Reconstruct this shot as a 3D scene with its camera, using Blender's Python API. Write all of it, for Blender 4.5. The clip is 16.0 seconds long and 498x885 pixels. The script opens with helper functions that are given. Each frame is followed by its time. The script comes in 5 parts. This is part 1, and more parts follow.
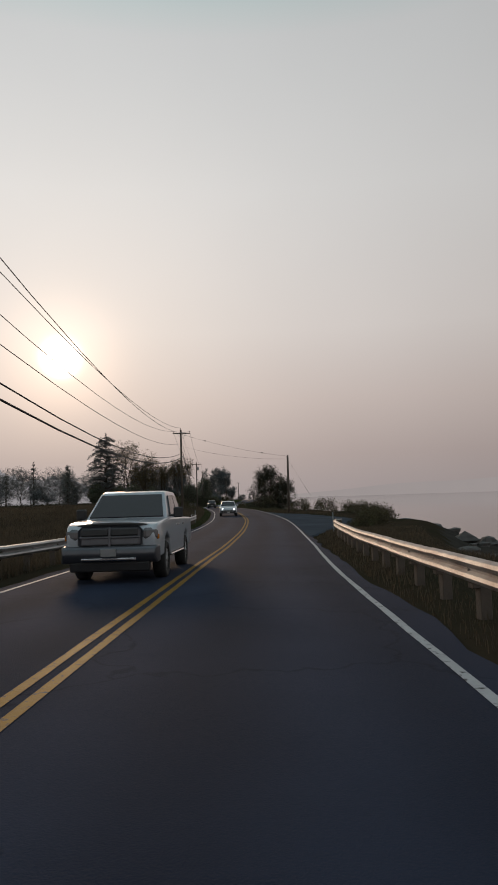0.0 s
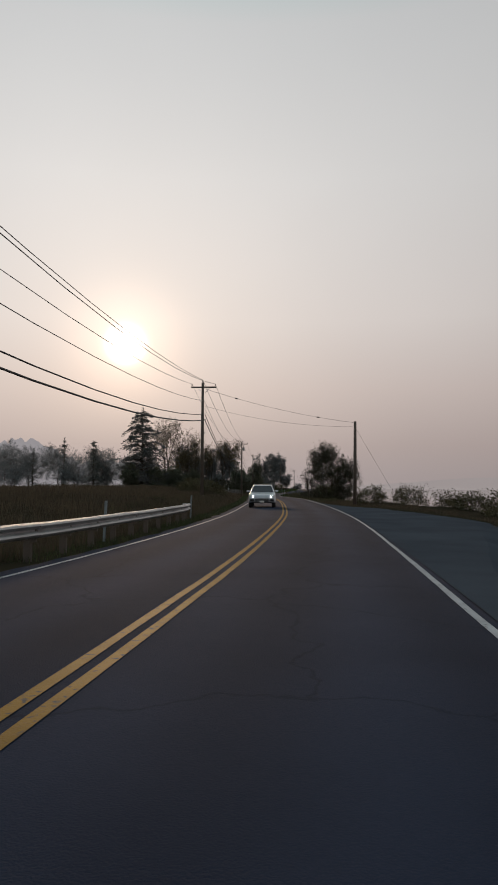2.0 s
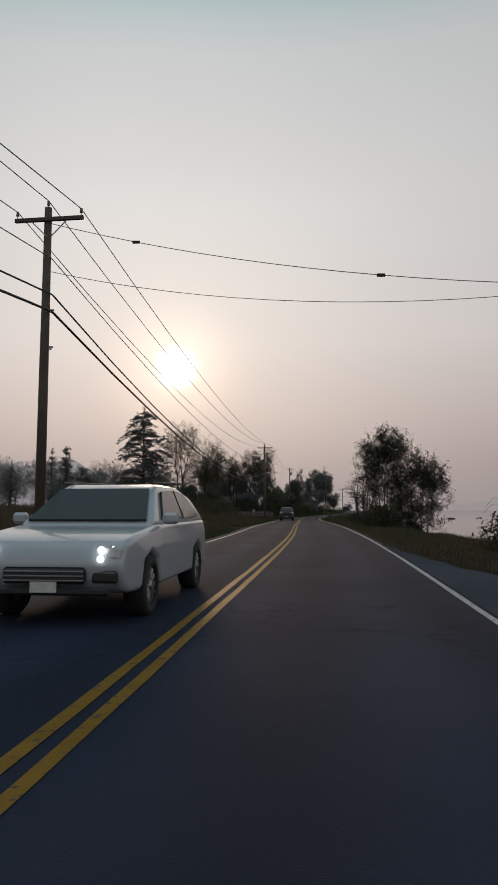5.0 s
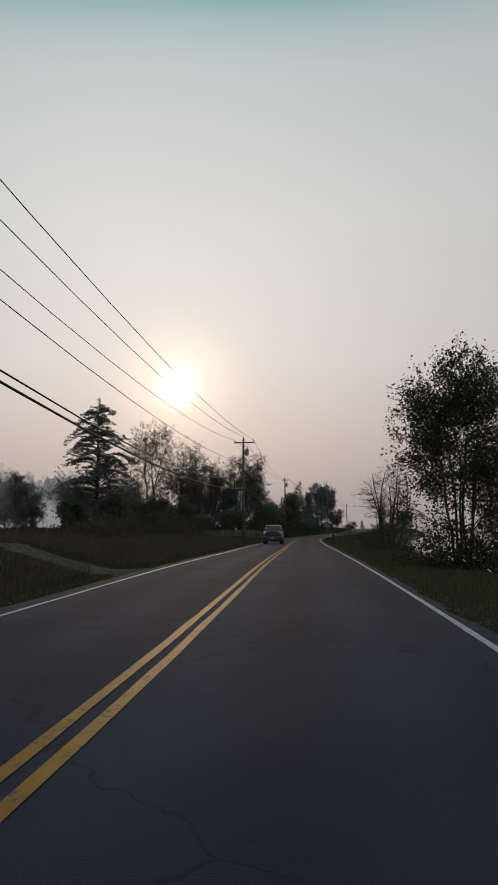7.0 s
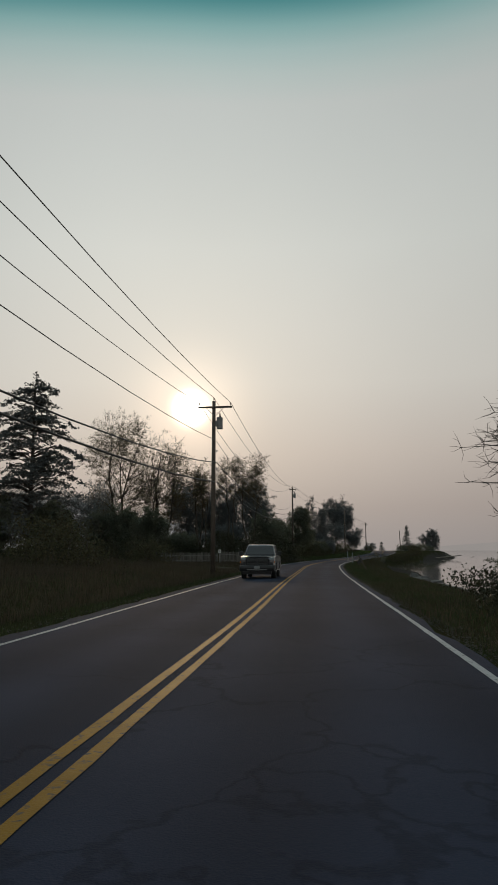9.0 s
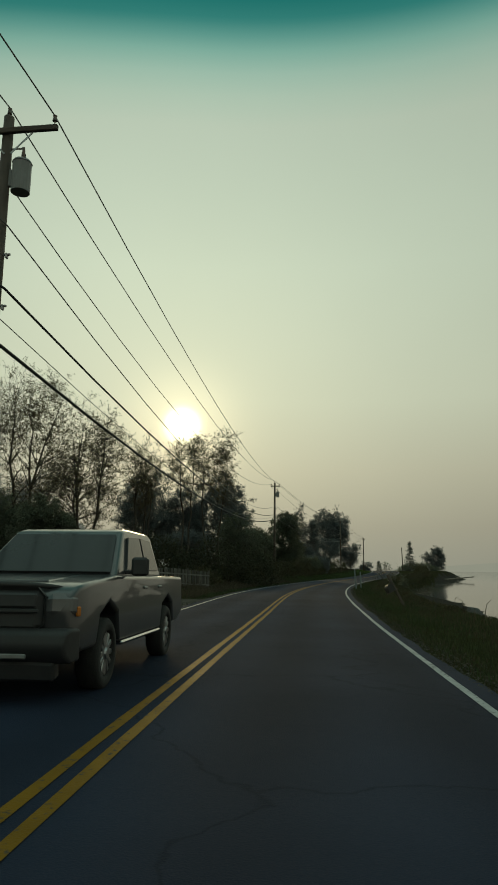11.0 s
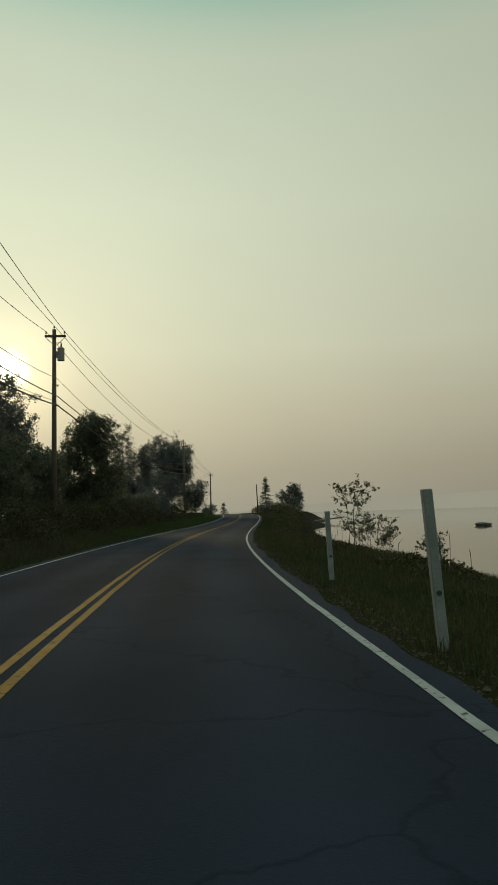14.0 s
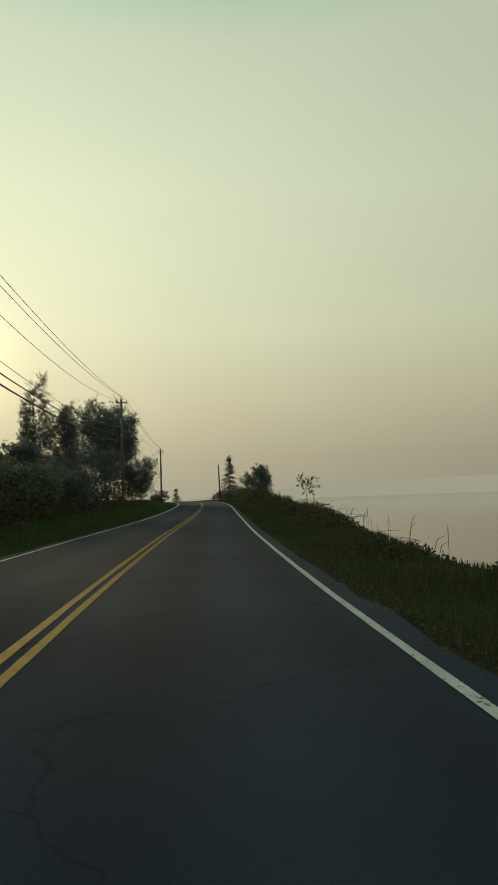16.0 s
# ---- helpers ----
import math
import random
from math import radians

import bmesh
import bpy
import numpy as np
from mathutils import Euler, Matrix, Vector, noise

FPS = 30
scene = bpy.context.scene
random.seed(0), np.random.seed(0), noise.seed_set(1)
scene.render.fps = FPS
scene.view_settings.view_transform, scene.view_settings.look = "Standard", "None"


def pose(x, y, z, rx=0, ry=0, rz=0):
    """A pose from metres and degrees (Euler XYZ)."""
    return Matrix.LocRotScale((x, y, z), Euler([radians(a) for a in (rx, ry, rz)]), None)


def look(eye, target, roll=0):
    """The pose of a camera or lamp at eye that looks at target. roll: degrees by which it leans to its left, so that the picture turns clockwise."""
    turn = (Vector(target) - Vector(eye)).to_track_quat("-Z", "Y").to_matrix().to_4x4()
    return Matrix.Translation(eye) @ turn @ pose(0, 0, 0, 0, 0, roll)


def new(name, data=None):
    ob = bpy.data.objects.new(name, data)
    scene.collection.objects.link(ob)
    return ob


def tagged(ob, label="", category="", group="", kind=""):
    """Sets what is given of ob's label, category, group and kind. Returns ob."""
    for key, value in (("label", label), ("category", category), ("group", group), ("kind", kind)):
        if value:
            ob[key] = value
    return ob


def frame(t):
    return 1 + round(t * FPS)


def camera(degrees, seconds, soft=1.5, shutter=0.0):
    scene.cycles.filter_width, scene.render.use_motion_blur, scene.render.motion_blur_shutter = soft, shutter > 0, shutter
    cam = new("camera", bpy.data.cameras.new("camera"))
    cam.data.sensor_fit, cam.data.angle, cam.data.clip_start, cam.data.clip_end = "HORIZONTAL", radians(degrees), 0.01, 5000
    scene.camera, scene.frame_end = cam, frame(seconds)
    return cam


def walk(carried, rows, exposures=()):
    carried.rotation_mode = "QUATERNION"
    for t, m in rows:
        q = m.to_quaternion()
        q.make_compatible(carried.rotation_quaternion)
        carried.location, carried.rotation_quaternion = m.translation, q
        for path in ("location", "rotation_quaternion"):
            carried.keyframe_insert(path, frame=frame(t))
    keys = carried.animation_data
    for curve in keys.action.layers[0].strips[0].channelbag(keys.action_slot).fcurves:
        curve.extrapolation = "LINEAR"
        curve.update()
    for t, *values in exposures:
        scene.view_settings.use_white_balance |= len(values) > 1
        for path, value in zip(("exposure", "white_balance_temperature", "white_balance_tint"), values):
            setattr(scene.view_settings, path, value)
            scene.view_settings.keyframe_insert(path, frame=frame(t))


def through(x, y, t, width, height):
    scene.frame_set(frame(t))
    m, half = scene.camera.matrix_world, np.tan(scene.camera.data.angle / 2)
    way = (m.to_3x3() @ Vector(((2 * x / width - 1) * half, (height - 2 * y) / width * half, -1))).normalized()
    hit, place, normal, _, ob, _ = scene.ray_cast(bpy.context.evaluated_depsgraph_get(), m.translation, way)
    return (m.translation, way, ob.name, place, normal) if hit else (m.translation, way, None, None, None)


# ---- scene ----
cam = camera(40.27, 16.0, soft=1.7)

# seconds, eye x, y, z, heading east of north, pitch up, roll
ROWS = [
    (0.0, -0.026, 0.00, 1.361, 7.89, 4.63, -1.77), (0.5, 1.042, 6.56, 1.197, 6.51, 4.27, -1.50),
    (1.0, 2.090, 13.14, 1.019, 5.52, 3.25, -0.57), (1.5, 3.281, 19.78, 0.882, 3.89, 4.13, 0.08),
    (2.0, 4.479, 26.46, 0.792, 2.85, 3.80, 0.28), (2.5, 5.577, 33.18, 0.731, 1.84, 3.99, 0.25),
    (3.0, 6.625, 39.93, 0.680, 1.25, 4.39, -0.09), (3.5, 7.675, 46.70, 0.612, 0.36, 4.88, 0.17),
    (4.0, 8.635, 53.51, 0.574, -0.85, 5.40, 0.57), (4.5, 9.509, 60.41, 0.618, -1.34, 5.60, 0.24),
    (5.0, 10.292, 67.40, 0.653, -1.36, 5.63, -0.04), (5.5, 10.976, 74.51, 0.658, -1.15, 5.65, -0.33),
    (6.0, 11.600, 81.73, 0.653, -0.94, 5.80, -0.67), (6.5, 12.213, 89.07, 0.647, -0.98, 6.25, -1.12),
    (7.0, 12.802, 96.51, 0.659, -1.50, 7.15, -0.17), (7.5, 13.301, 104.06, 0.670, -2.52, 6.90, 0.00),
    (8.0, 13.753, 111.69, 0.653, -2.83, 7.99, -0.32), (8.5, 14.185, 119.39, 0.645, -2.74, 8.47, -0.99),
    (9.0, 14.617, 127.13, 0.625, -2.61, 8.96, -0.06), (9.5, 15.066, 134.88, 0.565, -2.53, 9.56, 0.06),
    (10.0, 15.496, 142.63, 0.505, -2.42, 10.11, 0.20), (10.5, 15.875, 150.38, 0.455, -2.22, 10.48, 0.36),
    (11.0, 16.254, 158.15, 0.396, -1.87, 10.50, 0.59), (11.5, 16.654, 165.95, 0.326, -1.30, 10.02, 0.91),
    (12.0, 17.106, 173.80, 0.233, -0.45, 8.90, 0.33), (12.5, 17.589, 181.72, 0.192, 3.10, 8.51, -1.11),
    (13.0, 18.115, 189.72, 0.223, 7.86, 8.94, -2.25), (13.5, 18.800, 197.81, 0.202, 9.90, 8.33, -2.13),
    (14.0, 19.673, 205.96, 0.212, 12.14, 5.92, -1.67), (14.5, 20.661, 214.13, 0.171, 13.11, 7.14, -1.60),
    (15.0, 21.825, 222.27, 0.159, 14.47, 6.38, -1.83), (15.5, 23.135, 230.34, 0.132, 15.03, 4.60, -1.90),
    (16.0, 24.616, 238.32, 0.136, 16.29, 4.75, -1.98),
]


def eye_pose(x, y, z, heading, pitch, roll):
    h, p = radians(heading), radians(pitch)
    way = Vector((math.sin(h) * math.cos(p), math.cos(h) * math.cos(p), math.sin(p)))
    return look((x, y, z), Vector((x, y, z)) + way * 10, roll)


# seconds, stops, white balance kelvin, tint
EXPOSURES = [(0.0, 0.09, 6450, 13), (3.5, 0.09, 6450, 14), (7.0, 0.04, 6350, 12), (8.0, 0.04, 6350, 12), (9.0, -0.06, 6450, 6), (11.3, -0.06, 7150, -21), (12.0, -0.06, 7350, -22), (12.5, 0.09, 6950, -7),
             (13.0, 0.04, 6700, -1), (13.5, 0.04, 6750, 0), (14.0, 0.09, 7450, -14), (14.5, 0.14, 7350, -12), (15.0, 0.09, 6600, 6), (15.5, 0.19, 7750, -17), (16.0, 0.24, 7900, -18)]
walk(cam, [(r[0], eye_pose(*r[1:])) for r in ROWS], EXPOSURES)

# ---- world, sun ----
SUN_AZ, SUN_EL = radians(-7.6), radians(11.8)
SUN_DIR = Vector((math.sin(SUN_AZ) * math.cos(SUN_EL), math.cos(SUN_AZ) * math.cos(SUN_EL), math.sin(SUN_EL)))


def make_world():
    world = bpy.data.worlds.new("smoky_sky")
    scene.world = world
    world.use_nodes = True
    nt = world.node_tree
    nt.nodes.clear()
    N, L = nt.nodes.new, nt.links.new

    def math_node(op, a, b=None, clamp=False):
        n = N("ShaderNodeMath")
        n.operation, n.use_clamp = op, clamp
        for k, v in enumerate((a, b)):
            if v is None:
                continue
            if isinstance(v, (int, float)):
                n.inputs[k].default_value = v
            else:
                L(v, n.inputs[k])
        if op == "MULTIPLY_ADD":
            n.inputs[2].default_value = 1.0
        return n.outputs[0]

    def scaled(colour, factor):
        n = N("ShaderNodeVectorMath")
        n.operation = "SCALE"
        n.inputs[0].default_value = colour
        L(factor, n.inputs["Scale"])
        return n.outputs[0]

    def added(a, b):
        n = N("ShaderNodeVectorMath")
        n.operation = "ADD"
        L(a, n.inputs[0])
        L(b, n.inputs[1])
        return n.outputs[0]

    sky = N("ShaderNodeTexSky")
    sky.sky_type, sky.sun_disc = "NISHITA", False
    sky.sun_elevation, sky.sun_rotation = SUN_EL, SUN_AZ
    sky.air_density, sky.dust_density, sky.ozone_density = 1.0, 8.0, 1.0
    co = N("ShaderNodeTexCoord")
    norm = N("ShaderNodeVectorMath")
    norm.operation = "NORMALIZE"
    L(co.outputs["Generated"], norm.inputs[0])
    sep = N("ShaderNodeSeparateXYZ")
    L(norm.outputs[0], sep.inputs[0])
    dot = N("ShaderNodeVectorMath")
    dot.operation = "DOT_PRODUCT"
    L(norm.outputs[0], dot.inputs[0])
    dot.inputs[1].default_value = SUN_DIR
    cs = math_node("MAXIMUM", dot.outputs["Value"], 0.0)
    # smoke layer: rosy near the horizon, pale grey above; teal band painted in for the windshield's tint strip
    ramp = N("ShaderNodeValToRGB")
    # the painted tint band lies level across the north-western sky and sinks away to the east
    level = math_node("SQRT", math_node("MAXIMUM", math_node("SUBTRACT", 1.0, math_node("MULTIPLY", sep.outputs["Z"], sep.outputs["Z"])), 0.0001))
    across = math_node("ADD", math_node("MULTIPLY", sep.outputs["X"], math.cos(radians(6))), math_node("MULTIPLY", sep.outputs["Y"], math.sin(radians(6))))
    west = math_node("MAXIMUM", math_node("MINIMUM", math_node("DIVIDE", across, level), 0.0), -0.6)
    north = math_node("SQRT", math_node("SUBTRACT", 1.0, math_node("MULTIPLY", west, west)))
    slope = math_node("DIVIDE", sep.outputs["Z"], math_node("MULTIPLY", level, north))
    L(math_node("DIVIDE", slope, math_node("SQRT", math_node("MULTIPLY_ADD", slope, slope))), ramp.inputs[0])
    els = ramp.color_ramp.elements
    els[0].position, els[0].color = 0.0, (0.300, 0.262, 0.252, 1)
    # unseen zenith brightened to make up the light the teal band takes
    els[1].position, els[1].color = 1.0, (0.66, 0.76, 0.80, 1)
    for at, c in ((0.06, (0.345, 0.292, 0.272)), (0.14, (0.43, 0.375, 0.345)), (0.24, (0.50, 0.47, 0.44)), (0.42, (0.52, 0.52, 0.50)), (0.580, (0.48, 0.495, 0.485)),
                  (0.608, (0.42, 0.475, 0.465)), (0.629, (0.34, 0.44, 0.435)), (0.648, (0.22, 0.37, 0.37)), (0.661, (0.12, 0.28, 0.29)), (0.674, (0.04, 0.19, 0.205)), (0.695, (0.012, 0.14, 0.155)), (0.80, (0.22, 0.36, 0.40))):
        e = els.new(at)
        e.color = (*c, 1)
    side = math_node("MULTIPLY_ADD", math_node("POWER", cs, 5.0), 0.46)
    side.node.inputs[2].default_value = 0.85
    # added fill: unseen sky opposite the sun brightened to lift the dark fronts
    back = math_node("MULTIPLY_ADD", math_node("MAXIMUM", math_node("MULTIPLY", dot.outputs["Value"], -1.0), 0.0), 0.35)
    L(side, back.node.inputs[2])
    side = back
    base = N("ShaderNodeVectorMath")
    base.operation = "SCALE"
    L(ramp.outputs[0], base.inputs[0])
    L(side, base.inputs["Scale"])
    # faint uneven drift in the smoke
    drift = N("ShaderNodeTexNoise")
    drift.inputs["Scale"].default_value, drift.inputs["Detail"].default_value = 2.2, 4.0
    L(norm.outputs[0], drift.inputs["Vector"])
    amp = math_node("MULTIPLY_ADD", drift.outputs[0], 0.14)
    amp.node.inputs[2].default_value = 0.93
    uneven = N("ShaderNodeVectorMath")
    uneven.operation = "SCALE"
    L(base.outputs[0], uneven.inputs[0])
    L(amp, uneven.inputs["Scale"])
    wide = scaled((0.075, 0.058, 0.044), math_node("POWER", cs, 26.0))
    halo = scaled((0.42, 0.29, 0.19), math_node("POWER", cs, 420.0))
    core = scaled((9.0, 8.0, 6.4), math_node("POWER", cs, 8000.0))
    total = added(added(added(uneven.outputs[0], wide), halo), core)
    veil = N("ShaderNodeBackground")
    L(total, veil.inputs[0])
    veil.inputs[1].default_value = 1.0
    clear = N("ShaderNodeBackground")
    L(sky.outputs[0], clear.inputs[0])
    clear.inputs[1].default_value = 0.05
    # the clear sky above shows only faintly through the smoke
    dim = N("ShaderNodeMixShader")
    dim.inputs[0].default_value = 0.97
    L(clear.outputs[0], dim.inputs[1])
    L(veil.outputs[0], dim.inputs[2])
    out = N("ShaderNodeOutputWorld")
    L(dim.outputs[0], out.inputs[0])


make_world()
sun = new("sun", bpy.data.lights.new("sun", "SUN"))
sun.data.energy, sun.data.angle, sun.data.color = 1.0, radians(9), (1.0, 0.70, 0.46)
sun.matrix_world = look((0, 0, 60), Vector((0, 0, 60)) - SUN_DIR)


# ---- materials ----
def material(name, colour, rough=0.8, metal=0.0, second=None, scale=8.0, fine=60.0, bump=0.0, bump_scale=None,
             island=0.0, obj_random=0.0, through=0.0, specular=0.5, coat=0.0):
    """Two-scale noise between colour and second, with fine grain, bump and random shifts per piece."""
    m = bpy.data.materials.new(name)
    m.use_nodes = True
    nt = m.node_tree
    nt.nodes.clear()
    N, L = nt.nodes.new, nt.links.new
    out, p = N("ShaderNodeOutputMaterial"), N("ShaderNodeBsdfPrincipled")
    L(p.outputs[0], out.inputs[0])
    p.inputs["Roughness"].default_value, p.inputs["Metallic"].default_value = rough, metal
    p.inputs["Specular IOR Level"].default_value = specular
    p.inputs["Coat Weight"].default_value = coat
    p.inputs["Base Color"].default_value = (*colour, 1)
    second = second or tuple(c * 0.72 for c in colour)
    co = N("ShaderNodeTexCoord")
    a, b = N("ShaderNodeTexNoise"), N("ShaderNodeTexNoise")
    for n, s, d in ((a, scale, 5.0), (b, fine, 3.0)):
        n.inputs["Scale"].default_value, n.inputs["Detail"].default_value = s, d
        L(co.outputs["Object"], n.inputs["Vector"])
    mixf = N("ShaderNodeMath")
    mixf.operation = "MULTIPLY_ADD"
    L(b.outputs[0], mixf.inputs[0])
    mixf.inputs[1].default_value = 0.45
    sub = N("ShaderNodeMath")
    sub.operation = "MULTIPLY_ADD"
    L(a.outputs[0], sub.inputs[0])
    sub.inputs[1].default_value, sub.inputs[2].default_value = 1.9, -0.68
    L(sub.outputs[0], mixf.inputs[2])
    mix = N("ShaderNodeMix")
    mix.data_type, mix.clamp_factor = "RGBA", True
    L(mixf.outputs[0], mix.inputs[0])
    mix.inputs[6].default_value, mix.inputs[7].default_value = (*colour, 1), (*second, 1)
    tone = mix.outputs[2]
    if island or obj_random:
        hsv = N("ShaderNodeHueSaturation")
        src = N("ShaderNodeNewGeometry").outputs["Random Per Island"] if island else N("ShaderNodeObjectInfo").outputs["Random"]
        amount = island or obj_random
        r = N("ShaderNodeMapRange")
        L(src, r.inputs[0])
        r.inputs[3].default_value, r.inputs[4].default_value = 1 - amount, 1 + amount
        L(r.outputs[0], hsv.inputs["Value"])
        L(tone, hsv.inputs["Color"])
        tone = hsv.outputs[0]
    L(tone, p.inputs["Base Color"])
    if bump:
        bn, tex = N("ShaderNodeBump"), N("ShaderNodeTexNoise")
        tex.inputs["Scale"].default_value, tex.inputs["Detail"].default_value = bump_scale or fine, 6.0
        L(co.outputs["Object"], tex.inputs["Vector"])
        L(tex.outputs[0], bn.inputs["Height"])
        bn.inputs["Strength"].default_value, bn.inputs["Distance"].default_value = bump, 0.02
        L(bn.outputs[0], p.inputs["Normal"])
    if through:
        tr, ms = N("ShaderNodeBsdfTranslucent"), N("ShaderNodeMixShader")
        L(tone, tr.inputs[0])
        ms.inputs[0].default_value = through
        L(p.outputs[0], ms.inputs[1])
        L(tr.outputs[0], ms.inputs[2])
        L(ms.outputs[0], out.inputs[0])
    return m


def glow(name, colour, strength):
    m = bpy.data.materials.new(name)
    m.use_nodes = True
    p = m.node_tree.nodes["Principled BSDF"]
    p.inputs["Emission Color"].default_value, p.inputs["Emission Strength"].default_value = (*colour, 1), strength
    return m


def road_material():
    """Worn asphalt: aggregate grain, blotches, tyre-polished tracks running along the lanes, tar-sealed cracks."""
    m = material("asphalt", (0.0225, 0.0305, 0.053), rough=0.95, second=(0.0140, 0.0195, 0.035), scale=0.35, fine=26.0, bump=0.35, bump_scale=70.0, specular=0.06)
    nt = m.node_tree
    N, L = nt.nodes.new, nt.links.new
    p = nt.nodes["Principled BSDF"]
    src = p.inputs["Base Color"].links[0].from_socket
    uv = N("ShaderNodeUVMap")
    uv.uv_map = "across"
    sep = N("ShaderNodeSeparateXYZ")
    L(uv.outputs[0], sep.inputs[0])
    wave = N("ShaderNodeMath")
    wave.operation = "SINE"
    mul = N("ShaderNodeMath")
    mul.operation = "MULTIPLY"
    L(sep.outputs[0], mul.inputs[0])
    mul.inputs[1].default_value = 2 * math.pi / 1.72
    L(mul.outputs[0], wave.inputs[0])
    band = N("ShaderNodeMapRange")
    L(wave.outputs[0], band.inputs[0])
    band.inputs[1].default_value, band.inputs[2].default_value = -1.0, 1.0
    band.inputs[3].default_value, band.inputs[4].default_value = 0.86, 1.18
    vor = N("ShaderNodeTexVoronoi")
    vor.feature = "DISTANCE_TO_EDGE"
    vor.inputs["Scale"].default_value = 0.28
    wob, co = N("ShaderNodeTexNoise"), N("ShaderNodeTexCoord")
    wob.inputs["Scale"].default_value, wob.inputs["Detail"].default_value = 1.4, 5.0
    L(co.outputs["Object"], wob.inputs["Vector"])
    add = N("ShaderNodeVectorMath")
    add.operation = "ADD"
    L(co.outputs["Object"], add.inputs[0])
    L(wob.outputs["Color"], add.inputs[1])
    L(add.outputs[0], vor.inputs["Vector"])
    crack = N("ShaderNodeMapRange")
    L(vor.outputs["Distance"], crack.inputs[0])
    crack.inputs[1].default_value, crack.inputs[2].default_value = 0.002, 0.009
    crack.inputs[3].default_value, crack.inputs[4].default_value = 0.72, 1.0
    prod = N("ShaderNodeMath")
    prod.operation = "MULTIPLY"
    L(band.outputs[0], prod.inputs[0])
    L(crack.outputs[0], prod.inputs[1])
    hsv = N("ShaderNodeHueSaturation")
    L(src, hsv.inputs["Color"])
    L(prod.outputs[0], hsv.inputs["Value"])
    L(hsv.outputs[0], p.inputs["Base Color"])
    return m


def worn_paint(name, colour, under=(0.05, 0.048, 0.048)):
    m = material(name, colour, rough=0.65, second=tuple(c * 0.7 for c in colour), scale=3.0, fine=40.0, bump=0.2, bump_scale=60, specular=0.05)
    nt = m.node_tree
    N, L = nt.nodes.new, nt.links.new
    p = nt.nodes["Principled BSDF"]
    src = p.inputs["Base Color"].links[0].from_socket
    co, n = N("ShaderNodeTexCoord"), N("ShaderNodeTexNoise")
    n.inputs["Scale"].default_value, n.inputs["Detail"].default_value = 14.0, 6.0
    L(co.outputs["Object"], n.inputs["Vector"])
    r = N("ShaderNodeMapRange")
    L(n.outputs[0], r.inputs[0])
    r.inputs[1].default_value, r.inputs[2].default_value = 0.58, 0.68
    mix = N("ShaderNodeMix")
    mix.data_type = "RGBA"
    L(r.outputs[0], mix.inputs[0])
    L(src, mix.inputs[6])
    mix.inputs[7].default_value = (*under, 1)
    L(mix.outputs[2], p.inputs["Base Color"])
    return m


M = {}
M["asphalt"] = road_material()
M["yellow"] = worn_paint("yellow_road_paint", (0.21, 0.115, 0.010))
M["white"] = worn_paint("white_road_paint", (0.42, 0.43, 0.45))
M["lot"] = material("weathered_asphalt", (0.068, 0.076, 0.091), 0.9, second=(0.044, 0.050, 0.061), scale=0.4, fine=22, bump=0.4, bump_scale=50, specular=0.0)
M["gravel"] = material("gravel", (0.115, 0.104, 0.090), 0.95, second=(0.045, 0.041, 0.036), scale=3.0, fine=30, bump=0.8, bump_scale=35, specular=0.0)
M["soil"] = material("dry_grass_ground", (0.040, 0.030, 0.021), 0.95, second=(0.024, 0.024, 0.016), scale=0.25, fine=6.0, bump=0.8, bump_scale=9, specular=0.0)
M["beach"] = material("dark_beach", (0.055, 0.049, 0.043), 0.8, second=(0.030, 0.028, 0.025), scale=0.8, fine=9.0, bump=0.8, bump_scale=12, specular=0.0)
M["grass_dry"] = material("dry_grass", (0.076, 0.061, 0.041), 0.9, second=(0.050, 0.043, 0.030), scale=0.15, fine=3.0, island=0.35, through=0.45)
M["grass_green"] = material("green_grass", (0.028, 0.050, 0.016), 0.85, second=(0.044, 0.046, 0.020), scale=0.2, fine=3.0, island=0.4, through=0.4)
M["lawn"] = material("lush_verge_grass", (0.060, 0.105, 0.026), 0.85, second=(0.048, 0.080, 0.024), scale=0.3, fine=3.0, island=0.35, through=0.45)
M["turf"] = material("matted_turf", (0.026, 0.032, 0.014), 0.95, second=(0.034, 0.027, 0.016), scale=0.5, fine=9.0, bump=0.9, bump_scale=14, specular=0.0)
M["fence_wood"] = material("dark_weathered_boards", (0.115, 0.110, 0.100), 0.9, second=(0.055, 0.052, 0.047), scale=2.5, fine=30, bump=0.6, bump_scale=26, obj_random=0.45)
M["bark"] = material("bark", (0.075, 0.060, 0.048), 0.95, second=(0.035, 0.030, 0.026), scale=3.0, fine=24, bump=0.9, bump_scale=14)
M["pale_bark"] = material("grey_bark", (0.13, 0.12, 0.11), 0.95, second=(0.06, 0.055, 0.05), scale=3.0, fine=24, bump=0.7, bump_scale=14)
# leaf base lightened to hold some haze for the mid-distance trees
M["leaf"] = material("leaf", (0.120, 0.130, 0.092), 0.7, second=(0.095, 0.103, 0.074), scale=0.6, fine=5.0, island=0.4, through=0.5)
M["leaf_dark"] = material("dark_leaf", (0.042, 0.044, 0.026), 0.6, second=(0.032, 0.033, 0.020), scale=0.6, fine=5.0, island=0.4, through=0.2, specular=0.15)
# paler, bluer leaf tone puts smoke haze into the far foliage
M["leaf_hazed"] = material("hazed_leaf", (0.135, 0.145, 0.150), 0.8, second=(0.118, 0.128, 0.134), scale=0.4, fine=4.0, island=0.3, through=0.5)
M["leaf_sparse"] = material("autumn_leaf", (0.120, 0.095, 0.050), 0.7, second=(0.080, 0.070, 0.035), scale=0.6, fine=5.0, island=0.4, through=0.4)
